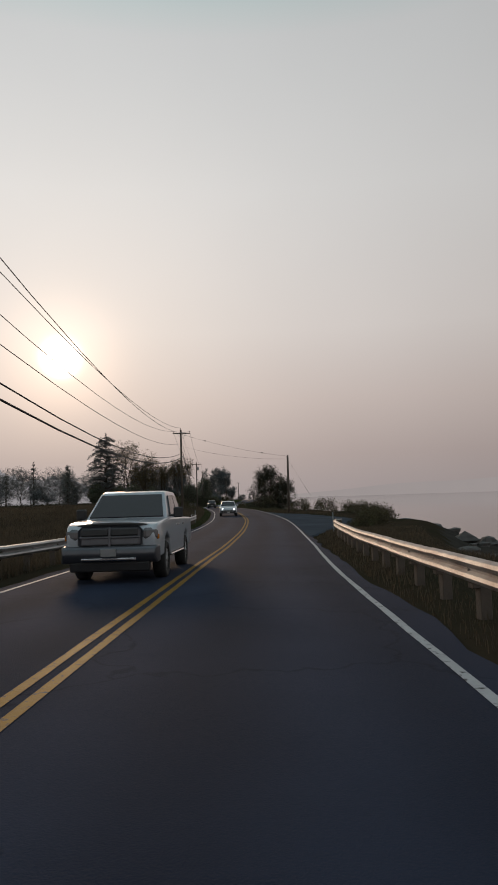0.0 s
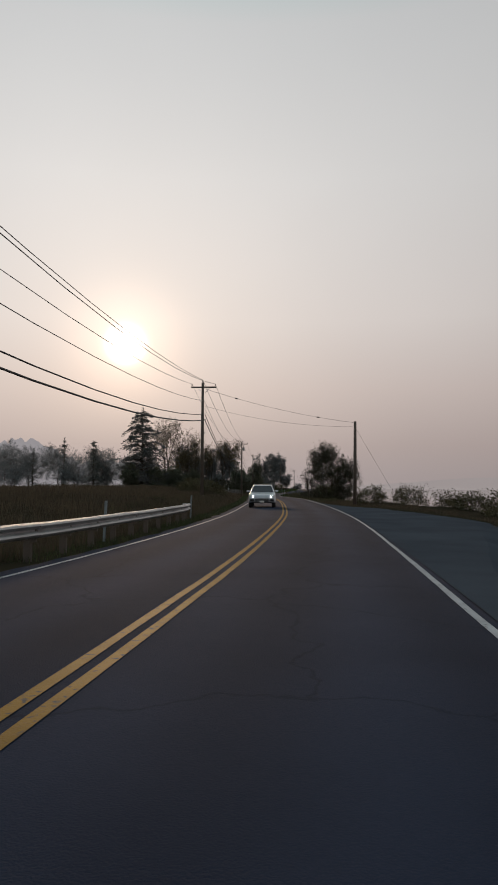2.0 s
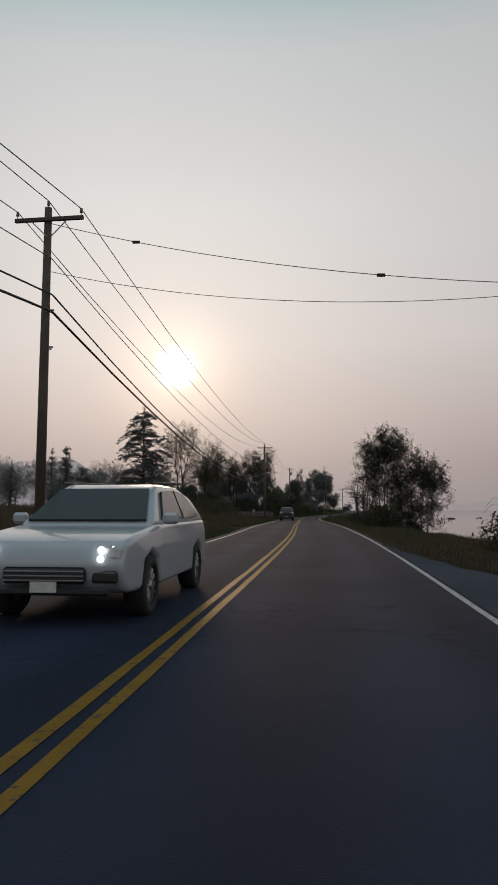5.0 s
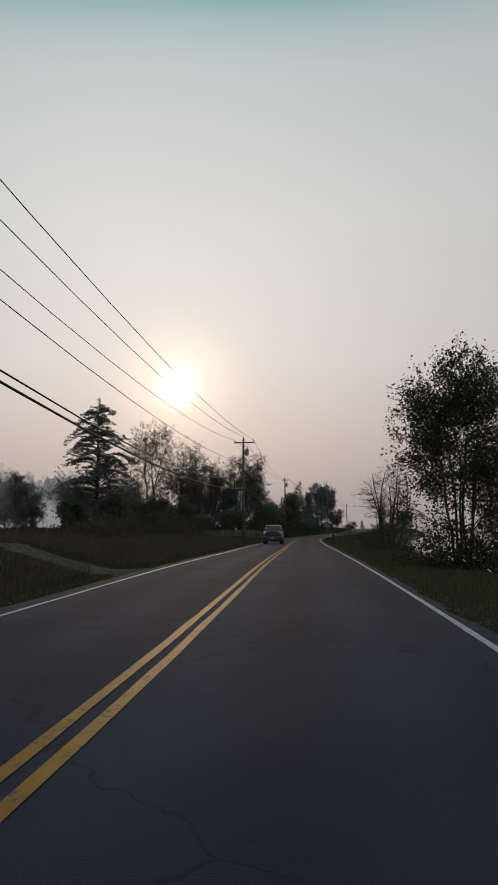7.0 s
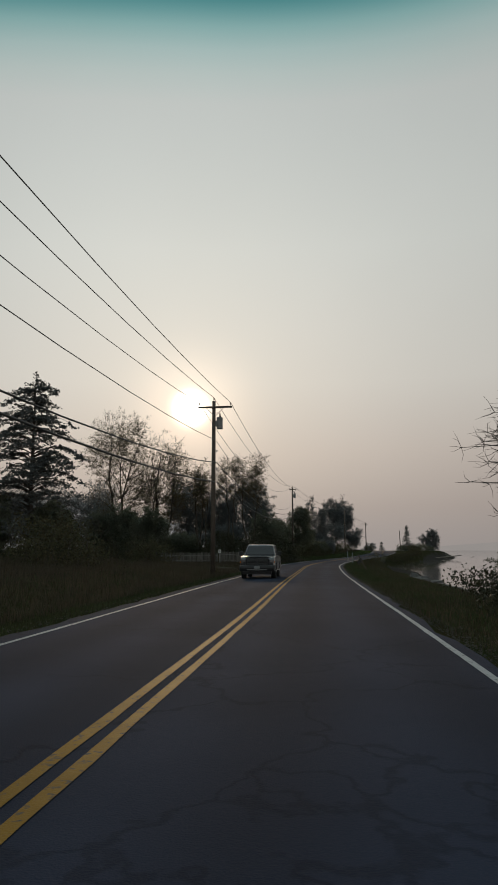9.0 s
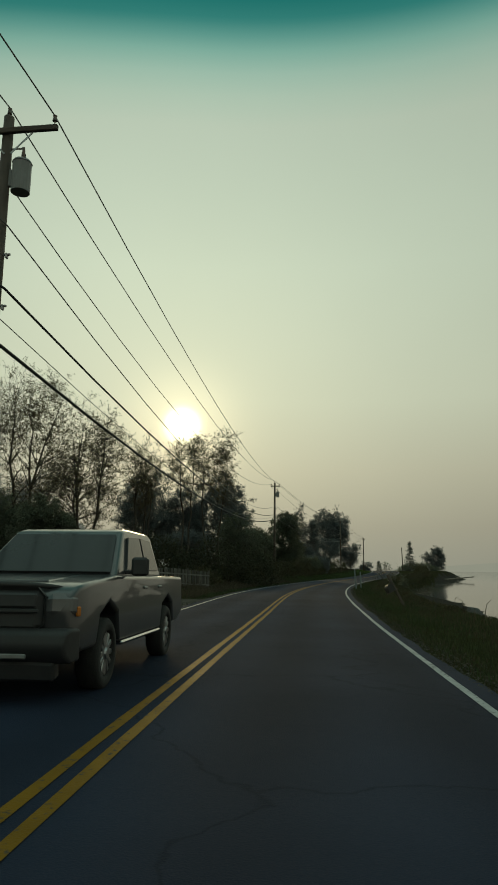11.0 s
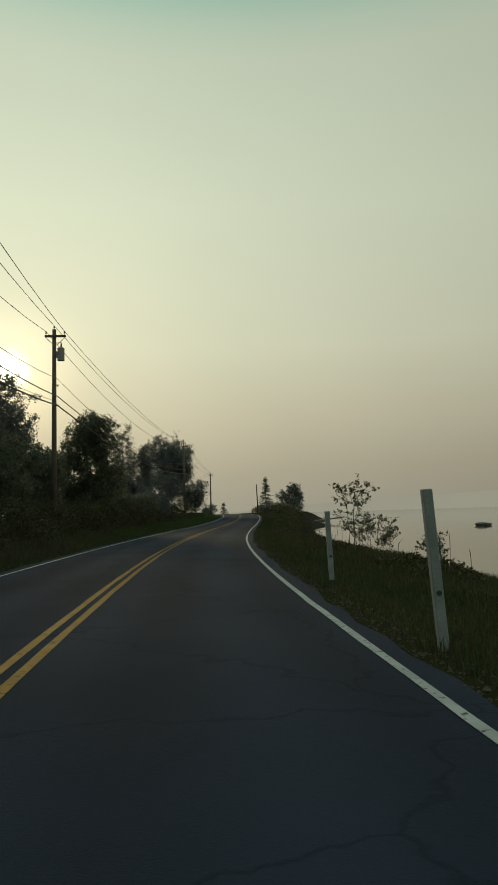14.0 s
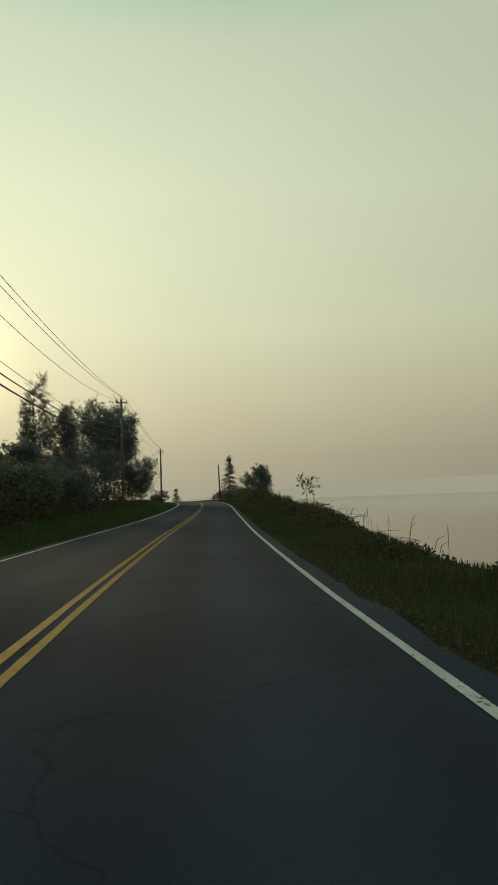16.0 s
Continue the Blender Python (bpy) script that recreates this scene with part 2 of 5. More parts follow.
M["needle"] = material("needle", (0.100, 0.105, 0.105), 0.75, second=(0.080, 0.085, 0.085), scale=0.5, fine=4.0, island=0.35, through=0.3)
# far needles paled the same way, haze held in the colour
M["needle_hazed"] = material("hazed_needle", (0.115, 0.125, 0.118), 0.8, second=(0.09, 0.10, 0.095), scale=0.5, fine=4.0, island=0.3, through=0.3)
M["bramble"] = material("bramble_leaf", (0.058, 0.066, 0.034), 0.7, second=(0.062, 0.047, 0.028), scale=1.2, fine=6.0, island=0.5, through=0.25, specular=0.12)
M["pole_wood"] = material("creosoted_pole", (0.115, 0.092, 0.075), 0.9, second=(0.06, 0.048, 0.04), scale=1.5, fine=16, bump=0.6, bump_scale=18)
M["dark_metal"] = material("dark_weathered_metal", (0.045, 0.044, 0.045), 0.7, 0.3, second=(0.03, 0.026, 0.022), scale=3.0, fine=20)
M["grey_wood"] = material("weathered_wood", (0.20, 0.195, 0.185), 0.9, second=(0.10, 0.095, 0.088), scale=2.5, fine=30, bump=0.6, bump_scale=26, obj_random=0.25)
M["post_paint"] = material("pale_painted_wood", (0.21, 0.25, 0.27), 0.8, second=(0.12, 0.14, 0.145), scale=3.0, fine=30, bump=0.4, bump_scale=26)
M["steel"] = material("galvanised_steel", (0.42, 0.42, 0.43), 0.5, 0.75, second=(0.26, 0.25, 0.245), scale=1.2, fine=18, bump=0.15, bump_scale=30)
M["rust_steel"] = material("stained_galvanised_steel", (0.40, 0.385, 0.37), 0.6, 0.55, second=(0.20, 0.165, 0.145), scale=1.6, fine=14, bump=0.2, bump_scale=30)
M["cable"] = material("black_cable", (0.03, 0.03, 0.032), 0.7)
M["wire"] = material("aluminium_wire", (0.16, 0.155, 0.15), 0.6, 0.4)
M["ceramic"] = material("brown_porcelain", (0.16, 0.12, 0.10), 0.25)
M["grey_paint"] = material("grey_enamel", (0.22, 0.225, 0.23), 0.45, second=(0.16, 0.155, 0.15), scale=2.0, fine=14)
M["rock"] = material("shore_rock", (0.10, 0.095, 0.09), 0.9, second=(0.05, 0.048, 0.046), scale=2.0, fine=14, bump=0.8, bump_scale=9, obj_random=0.3)
M["driftwood"] = material("driftwood", (0.24, 0.21, 0.18), 0.9, second=(0.12, 0.10, 0.085), scale=2.0, fine=20, bump=0.6, bump_scale=16)
M["car_white"] = material("white_car_paint", (0.37, 0.40, 0.44), 0.28, second=(0.33, 0.355, 0.39), scale=1.0, fine=10, coat=0.7)
M["car_dark"] = material("dark_car_paint", (0.035, 0.036, 0.040), 0.3, second=(0.028, 0.029, 0.032), scale=1.0, fine=10, coat=0.6)
M["car_glass"] = material("dark_glass", (0.020, 0.022, 0.025), 0.08, second=(0.018, 0.02, 0.022), specular=0.3)
M["rubber"] = material("tyre_rubber", (0.022, 0.022, 0.022), 0.9, fine=40, bump=0.3)
M["black_plastic"] = material("black_plastic", (0.025, 0.025, 0.027), 0.6)
M["chrome"] = material("chrome", (0.55, 0.55, 0.56), 0.2, 1.0)
M["alloy"] = material("alloy_wheel", (0.38, 0.38, 0.39), 0.35, 0.9)
M["lamp_lens"] = material("headlight_lens", (0.45, 0.46, 0.47), 0.1)
M["lamp_on"] = glow("lit_headlight", (0.92, 0.98, 1.0), 7.0)
# grille and bumper metal darkened, front shade put into its colour
M["shaded_metal"] = material("shaded_bumper_metal", (0.10, 0.105, 0.118), 0.35, 0.6, second=(0.075, 0.08, 0.09), scale=2.0, fine=14)
M["dark_lens"] = material("dark_headlight_lens", (0.10, 0.10, 0.105), 0.12)
M["amber"] = material("amber_lens", (0.5, 0.16, 0.02), 0.2)
M["sign_white"] = material("white_sign_face", (0.62, 0.62, 0.60), 0.5)


def hazed_material(name, low, high):
    """Far land with smoke haze painted in as a mottled glow."""
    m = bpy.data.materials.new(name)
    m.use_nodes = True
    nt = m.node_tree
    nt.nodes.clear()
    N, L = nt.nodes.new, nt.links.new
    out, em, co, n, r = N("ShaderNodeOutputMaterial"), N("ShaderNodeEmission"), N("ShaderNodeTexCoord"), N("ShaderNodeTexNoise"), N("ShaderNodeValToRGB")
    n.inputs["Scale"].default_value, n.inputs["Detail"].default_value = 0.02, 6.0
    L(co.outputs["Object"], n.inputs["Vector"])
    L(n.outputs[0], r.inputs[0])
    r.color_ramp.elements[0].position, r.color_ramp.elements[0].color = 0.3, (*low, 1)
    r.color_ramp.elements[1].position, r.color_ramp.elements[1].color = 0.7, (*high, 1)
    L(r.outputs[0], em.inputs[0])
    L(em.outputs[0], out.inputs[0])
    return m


M["ridge"] = hazed_material("haze_painted_woods", (0.235, 0.230, 0.238), (0.295, 0.280, 0.282))
M["hazed_shore"] = hazed_material("haze_painted_shore", (0.302, 0.273, 0.262), (0.310, 0.279, 0.267))


def water_material():
    m = material("sea_water", (0.10, 0.094, 0.090), 0.05, second=(0.085, 0.080, 0.077), scale=0.05, fine=0.4)
    nt = m.node_tree
    N, L = nt.nodes.new, nt.links.new
    p = nt.nodes["Principled BSDF"]
    p.inputs["IOR"].default_value = 1.33
    co, n, mp, bn = N("ShaderNodeTexCoord"), N("ShaderNodeTexNoise"), N("ShaderNodeMapping"), N("ShaderNodeBump")
    mp.inputs["Scale"].default_value = (0.5, 1.3, 1.0)
    L(co.outputs["Object"], mp.inputs[0])
    L(mp.outputs[0], n.inputs["Vector"])
    n.inputs["Scale"].default_value, n.inputs["Detail"].default_value = 1.1, 4.0
    L(n.outputs[0], bn.inputs["Height"])
    bn.inputs["Strength"].default_value, bn.inputs["Distance"].default_value = 0.025, 0.05
    L(bn.outputs[0], p.inputs["Normal"])
    return m


M["water"] = water_material()


# ---- building helpers ----
def mesh_from(name, verts, faces, mat, smooth=False):
    me = bpy.data.meshes.new(name)
    me.from_pydata([tuple(v) for v in verts] if not isinstance(verts, np.ndarray) else verts.tolist(), [], faces if isinstance(faces, list) else faces.tolist())
    me.materials.append(mat)
    if smooth:
        me.shade_smooth()
    return me


def part(name, bm, mat, parent, label=""):
    """Links a bmesh as one mesh object under a thing or part."""
    me = bpy.data.meshes.new(name)
    bm.to_mesh(me)
    bm.free()
    me.materials.append(mat)
    ob = new(name, me)
    ob.parent = parent
    if label:
        tagged(ob, label)
    return ob


def part_mesh(name, me, parent, label=""):
    ob = new(name, me)
    ob.parent = parent
    if label:
        tagged(ob, label)
    return ob


def thing(name, label, category, m=None, group="", kind=""):
    ob = new(name)
    ob.empty_display_size = 0.2
    if m is not None:
        ob.matrix_world = m
    return tagged(ob, label, category, group, kind)


def box(bm, size, at=(0, 0, 0), turn=(0, 0, 0), bevel=0.0):
    """Adds a bevelled box to bm."""
    geo = bmesh.ops.create_cube(bm, size=1.0)
    vs = geo["verts"]
    bmesh.ops.transform(bm, matrix=pose(*at, *turn) @ Matrix.Diagonal((*size, 1)), verts=vs)
    if bevel:
        es = list({e for v in vs for e in v.link_edges})
        bmesh.ops.bevel(bm, geom=es, offset=bevel, segments=1, affect="EDGES")
    return bm


def cyl(bm, r1, r2, depth, at=(0, 0, 0), turn=(0, 0, 0), seg=12):
    geo = bmesh.ops.create_cone(bm, cap_ends=True, segments=seg, radius1=r1, radius2=r2, depth=depth)
    bmesh.ops.transform(bm, matrix=pose(*at, *turn), verts=geo["verts"])
    return bm


def tube(path, radii, sides=6, closed=True):
    """Vertices and faces of a tube along a path."""
    path, radii = np.asarray(path, float), np.asarray(radii, float)
    t = np.gradient(path, axis=0)
    t /= np.linalg.norm(t, axis=1)[:, None] + 1e-9
    ref = np.array([0.0, 0.0, 1.0]) if abs(t[0, 2]) < 0.9 else np.array([1.0, 0.0, 0.0])
    u = np.cross(t, ref)
    u /= np.linalg.norm(u, axis=1)[:, None] + 1e-9
    v = np.cross(t, u)
    a = np.arange(sides) * 2 * np.pi / sides
    ring = path[:, None] + radii[:, None, None] * (u[:, None] * np.cos(a)[None, :, None] + v[:, None] * np.sin(a)[None, :, None])
    n = len(path)
    i, j = np.meshgrid(np.arange(n - 1), np.arange(sides), indexing="ij")
    k = (j + 1) % sides
    faces = np.stack([i * sides + j, i * sides + k, (i + 1) * sides + k, (i + 1) * sides + j], -1).reshape(-1, 4).tolist()
    if closed:
        faces += [list(range(sides))[::-1], list(range((n - 1) * sides, n * sides))]
    return ring.reshape(-1, 3), faces


def tubes(polys, sides=5):
    vs, fs, base = [], [], 0
    for path, radii in polys:
        v, f = tube(path, radii, sides)
        vs.append(v)
        fs += [[x + base for x in q] for q in f]
        base += len(v)
    return np.concatenate(vs), fs


# ---- the road's course ----
# centre line: x, y, surface height
COURSE = [(-12.0, -60, 1.6), (-8.4, -40, 1.05), (-5.0, -20, 0.5), (-1.83, 0, 0.0), (1.42, 20, -0.42), (4.95, 40, -0.66), (7.89, 60, -0.70),
          (9.91, 80, -0.67), (11.52, 100, -0.67), (12.61, 120, -0.67), (13.73, 140, -0.81), (14.74, 160, -0.96), (15.92, 180, -1.13),
          (17.40, 200, -1.11), (19.82, 220, -1.17), (23.27, 240, -1.19), (27.73, 260, -1.15), (32.64, 280, -1.10), (37.5, 300, -0.92),
          (42.2, 320, -0.6), (46.2, 340, -0.25), (48.8, 360, -0.02), (49.3, 380, 0.05), (47.0, 400, -0.1), (41.0, 425, -0.4), (30.0, 460, -0.6)]


def spline(points, step=6):
    p = np.array(points, float)
    p = np.vstack([2 * p[0] - p[1], p, 2 * p[-1] - p[-2]])
    u = (np.arange(step) / step)[None, :, None]
    a, b, c, d = p[:-3, None], p[1:-2, None], p[2:-1, None], p[3:, None]
    q = 0.5 * (2 * b + (c - a) * u + (2 * a - 5 * b + 4 * c - d) * u**2 + (3 * b - a - 3 * c + d) * u**3)
    return np.vstack([q.reshape(-1, 3), p[-2]])


LINE = spline(COURSE, 10)
TANG = np.gradient(LINE, axis=0)
TANG /= np.linalg.norm(TANG[:, :2], axis=1)[:, None]
SIDE = np.stack([TANG[:, 1], -TANG[:, 0], 0 * TANG[:, 0]], -1)


def cx(y):
    return np.interp(y, LINE[:, 1], LINE[:, 0])


def cz(y):
    return np.interp(y, LINE[:, 1], LINE[:, 2])


def heading(y):
    return float(np.degrees(np.arctan2(np.interp(y, LINE[:, 1], TANG[:, 0]), np.interp(y, LINE[:, 1], TANG[:, 1]))))


def lumps(x, y):
    """Gentle unevenness of the ground."""
    return (0.5 * np.sin(0.11 * x + 1.3 * np.sin(0.05 * y)) * np.sin(0.083 * y + 0.7) + 0.28 * np.sin(0.37 * x + 0.21 * y) * np.sin(0.29 * y - 0.17 * x)
            + 0.12 * np.sin(0.9 * x - 0.4 * y) * np.sin(0.8 * y + 0.5 * x))


def bank_edge(y):
    return np.interp(y, [-60, 25, 48, 74, 100, 130, 165, 195, 215, 250, 275, 320, 360, 385, 400, 425, 460], [6.5, 7.0, 12.5, 12.0, 7.4, 6.6, 6.4, 6.6, 6.2, 6.2, 8.6, 10.6, 13.5, 25.0, 27.0, 20.0, 16.0])


def ground(y, d):
    """Height of the ground at distance d east of the centre line."""
    y, d = np.broadcast_arrays(np.asarray(y, float), np.asarray(d, float))
    x = cx(y) + d
    z = cz(y) - 0.05
    rise = np.interp(y, [-60, 45, 70, 120, 150, 178, 196, 205, 235, 330, 460], [-0.1, 0.0, 1.15, 1.15, 0.75, 0.55, 0.25, 0.5, 1.1, 0.9, 0.6])
    left = np.interp(-d, [0, 4.0, 5.2, 8.0, 13.0, 40.0, 400.0], [0, 0, 0.03, 0.72, 1.0, 1.0, 1.0]) * rise
    left = left + np.interp(-d, [4.2, 9.0, 30.0], [0, 0.35, 0.8]) * lumps(x, y) * 0.8
    e = bank_edge(y)
    steep = np.interp(y, [225, 245, 300, 325], [0.0, 1.0, 1.0, 0.0])
    fall = np.clip((d - e) / (4.2 - 2.4 * steep), 0, 1)
    fall = fall * fall * (3 - 2 * fall)
    far = np.clip((d - e - 3.0) / 15.0, 0, 1)
    right = fall * (-1.15 - z) - far * 2.6 + np.clip((d - 4.6) / 3, 0, 1) * (lumps(x, y) * 0.3 + 0.05)
    right = right + np.clip((d - 4.6) / 1.6, 0, 1) * np.interp(y, [195, 206, 248, 262], [0, 0.14, 0.14, 0])
    right = right - fall * (0.9 + 0.8 * steep + 0.25 * lumps(x * 2, y * 2))
    return z + np.where(d < 0, left, right)


def spot(y, d, up=0.0):
    return Vector((float(cx(y)) + d, y, float(ground(y, d)) + up))


def stand(x, y):
    """The ground at a place."""
    return float(ground(y, x - float(cx(y))))


# ---- ground, water, road ----
def build_ground():
    ys = np.concatenate([np.arange(-60, 330, 1.5), np.arange(330, 461, 5.0)])
    ds = np.concatenate([[-1600, -700, -350, -200, -140, -100, -75], np.arange(-60, -14, 2.5), np.arange(-14, -4.2, 0.7), [-4.05, -3.4, 0.0, 3.45, 3.85],
                         np.arange(4.3, 24, 0.65), [26, 30, 40, 60]])
    Y, D = np.meshgrid(ys, ds, indexing="ij")
    Z = ground(Y, D) - np.where((D < 3.8) & (D > -3.9), 0.12, 0.0)
    V = np.stack([cx(Y) + D, Y, Z], -1)
    # one sheet, carried on to the horizon behind and ahead
    first, last = V[:1].copy(), V[-1:].copy()
    first[..., 1] -= 1500
    last[..., 1] += 2500
    V = np.concatenate([first, V, last])
    n, m = V.shape[:2]
    i, j = np.meshgrid(np.arange(n - 1), np.arange(m - 1), indexing="ij")
    F = np.stack([i * m + j, i * m + j + 1, (i + 1) * m + j + 1, (i + 1) * m + j], -1).reshape(-1, 4)
    me = mesh_from("ground", V.reshape(-1, 3), F, M["soil"], True)
    me.materials.append(M["beach"])
    me.materials.append(M["turf"])
    dmid = np.tile((ds[:-1] + ds[1:]) / 2, n - 1)
    ymid = np.repeat(np.concatenate([[-60], (ys[:-1] + ys[1:]) / 2, [460]]), m - 1)
    me.polygons.foreach_set("material_index", np.where(dmid > bank_edge(ymid) + 1.8, 1, np.where((dmid > -8) & (ymid > 95), 2, 0)))
    ob = new("ground", me)
    tagged(ob, "dry grassy roadside ground sloping to a dark beach", "ground", kind="structure")


def still(y):
    return 0 * y


DRIFT_AT = [-60, 5, 15, 25, 35, 50, 65, 80, 100, 115, 130, 145, 170, 185, 200, 215, 230, 245, 270, 300]


def centre_drift(y):
    """Sideways offset of the centre line, fitted to where the camera sees it."""
    return np.interp(y, DRIFT_AT, [-0.09, -0.08, 0.01, 0.12, 0.03, -0.03, -0.01, -0.00, -0.02, -0.00, -0.00, 0.07, 0.06, 0.05, 0.09, 0.10, 0.07, 0.10, 0.07, 0.04])


def shore_line_drift(y):
    return np.interp(y, DRIFT_AT, [-0.06, -0.11, -0.12, -0.00, -0.07, 0.00, 0.03, 0.03, 0.04, 0.07, 0.02, -0.00, 0.02, 0.00, -0.04, -0.03, -0.04, -0.05, -0.03, -0.01])


def field_line_drift(y):
    return np.interp(y, DRIFT_AT, [-0.02, -0.03, -0.06, -0.06, -0.08, 0.01, 0.02, 0.01, 0.03, 0.04, 0.06, 0.04, 0.04, 0.03, -0.00, -0.01, -0.01, -0.04, -0.04, -0.02])


def strip(name, d0, d1, y0, y1, up, mat, ragged=0.0, cols=2, seed=1, wander=still):
    """A band along the road between two distances from its centre line."""
    rng = np.random.default_rng(seed)
    keep = (LINE[:, 1] >= y0) & (LINE[:, 1] <= y1)
    pts, side = LINE[keep], SIDE[keep]
    fine = np.linspace(0, len(pts) - 1, len(pts) * 2)
    pts = np.stack([np.interp(fine, np.arange(len(pts)), pts[:, k]) for k in range(3)], -1)
    side = np.stack([np.interp(fine, np.arange(len(side)), side[:, k]) for k in range(3)], -1)
    w = np.linspace(0, 1, cols)
    rows = []
    for k, f in enumerate(w):
        d = np.full(len(pts), d0 + (d1 - d0) * f)
        if ragged and k in (0, cols - 1):
            d = d + rng.normal(0, ragged, len(d))
        d = d + wander(pts[:, 1])
        crown = 0.05 * (1 - (np.abs(d) / 3.9) ** 2)
        rows.append((pts + side * d[:, None] + np.array([0, 0, up]) + np.stack([0 * d, 0 * d, crown], -1), d))
    V = np.stack([r[0] for r in rows], 1)
    n, m = V.shape[:2]
    i, j = np.meshgrid(np.arange(n - 1), np.arange(m - 1), indexing="ij")
    F = np.stack([i * m + j, i * m + j + 1, (i + 1) * m + j + 1, (i + 1) * m + j], -1).reshape(-1, 4)
    me = mesh_from(name, V.reshape(-1, 3), F, mat, True)
    uv = me.uv_layers.new(name="across")
    dist = np.stack([r[1] for r in rows], 1).reshape(-1)
    along = np.repeat(pts[:, 1], m)
    idx = np.empty(len(me.loops), int)
    me.loops.foreach_get("vertex_index", idx)
    uv.data.foreach_set("uv", np.stack([dist[idx], along[idx]], -1).astype(np.float32).ravel())
    return new(name, me)


build_ground()
tagged(strip("road", -3.62, 3.76, -60, 460, 0.0, M["asphalt"], 0.05, 9), "worn dark asphalt two-lane road", "road", kind="structure")
for k, (a, b) in enumerate(((-0.160, -0.054), (0.054, 0.160))):
    tagged(strip("centre_line", a, b, -60, 460, 0.006, M["yellow"], 0.004, 2, 3 + k, centre_drift), "worn double yellow line painted on asphalt", "road marking", group="road markings", kind="structure")
for k, (a, b, wander) in enumerate(((-3.23, -3.13, field_line_drift), (3.40, 3.50, shore_line_drift))):
    tagged(strip("edge_line", a, b, -60, 460, 0.006, M["white"], 0.004, 2, 6 + k, wander), "worn white edge line painted on asphalt", "road marking", group="road markings", kind="structure")

# the sheet lies only seaward of the bank
ys = np.concatenate([[-1500], np.arange(-60, 461, 10.0), [2900]])
near = cx(np.clip(ys, -60, 460)) + bank_edge(np.clip(ys, -60, 460)) + 1.2
V = [(x, y, -2.45) for x, y in zip(near, ys)] + [(3000, y, -2.45) for y in ys]
n = len(ys)
me = mesh_from("water", V, [[i, n + i, n + i + 1, i + 1] for i in range(n - 1)], M["water"])
tagged(new("water", me), "calm grey sea water reflecting the smoky sky", "water", kind="structure")


def build_ridge():
    """Backdrop: a far wooded skyline, some 900 m off to the north-west."""
    rng = np.random.default_rng(9)
    az = np.radians(np.linspace(-75, -4.5, 420))
    x, y = 10 + 950 * np.sin(az), 120 + 950 * np.cos(az)
    u = np.linspace(0, 60, len(az))
    top = 34 + 7 * np.sin(u * 0.31) + 5 * np.sin(u * 0.9 + 1) + 3.5 * np.abs(np.sin(u * 2.3)) + 2.5 * np.abs(np.sin(u * 5.1 + 0.5)) + rng.normal(0, 1.1, len(az))
    top *= np.interp(np.degrees(az), [-75, -14, -8, -4.5], [2.0, 1.5, 1.0, 0.35])
    V = [(a, b, -4) for a, b in zip(x, y)] + [(a, b, t) for a, b, t in zip(x, y, top)]
    n = len(az)
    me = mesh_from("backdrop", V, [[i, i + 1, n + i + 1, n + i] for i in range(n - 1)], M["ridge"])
    tagged(new("backdrop", me), "pale wooded skyline with painted smoke haze in the distance", "backdrop", kind="structure")


build_ridge()


def build_far_shore():
    """Backdrop: a long low shore across the water, faded by haze painted into its glow."""
    az = np.radians(np.linspace(10, 75, 160))
    x, y = 10 + 1900 * np.sin(az), 120 + 1900 * np.cos(az)
    u = np.linspace(0, 20, len(az))
    top = (46 + 5 * np.sin(u * 0.7) + 2.5 * np.sin(u * 2.1 + 1)) * np.interp(np.degrees(az), [10, 24, 34], [0.05, 0.7, 1.0])
    V = [(a, b, -4) for a, b in zip(x, y)] + [(a, b, t) for a, b, t in zip(x, y, top)]
    n = len(az)
    me = mesh_from("backdrop", V, [[i, i + 1, n + i + 1, n + i] for i in range(n - 1)], M["hazed_shore"])
    tagged(new("backdrop", me), "faint shore across the water with painted smoke haze", "backdrop", kind="structure")


build_far_shore()


def build_pullout():
    """Paved pull-out beside the east lane."""
    edge = spline([(3.75, 32, 0), (5.2, 39, 0), (7.2, 46, 0), (9.6, 56, 0), (9.2, 66, 0), (7.0, 75, 0), (5.0, 82, 0), (4.1, 88, 0), (3.8, 92, 0)], 8)
    V, F, cols = [], [], 6
    for d, y, _ in edge:
        for c in range(cols):
            dd = 3.6 + (d - 3.6 + 0.06 * math.sin(y * 2.1) + 0.04 * math.sin(y * 5.3)) * c / (cols - 1)
            top = max(float(cz(y)) + 0.016 - 0.006 * (dd - 3.6), float(ground(y, dd)) + 0.015)
            V.append((float(cx(y)) + dd, y, float(ground(y, dd)) - 0.03 if c == cols - 1 else top))
    for i in range(len(edge) - 1):
        for c in range(cols - 1):
            a = i * cols + c
            F.append([a, a + 1, a + cols + 1, a + cols])
    tagged(new("pullout_pavement", mesh_from("pullout_pavement", V, F, M["lot"])), "weathered grey asphalt pull-out beside the road", "pavement", kind="structure")


build_pullout()


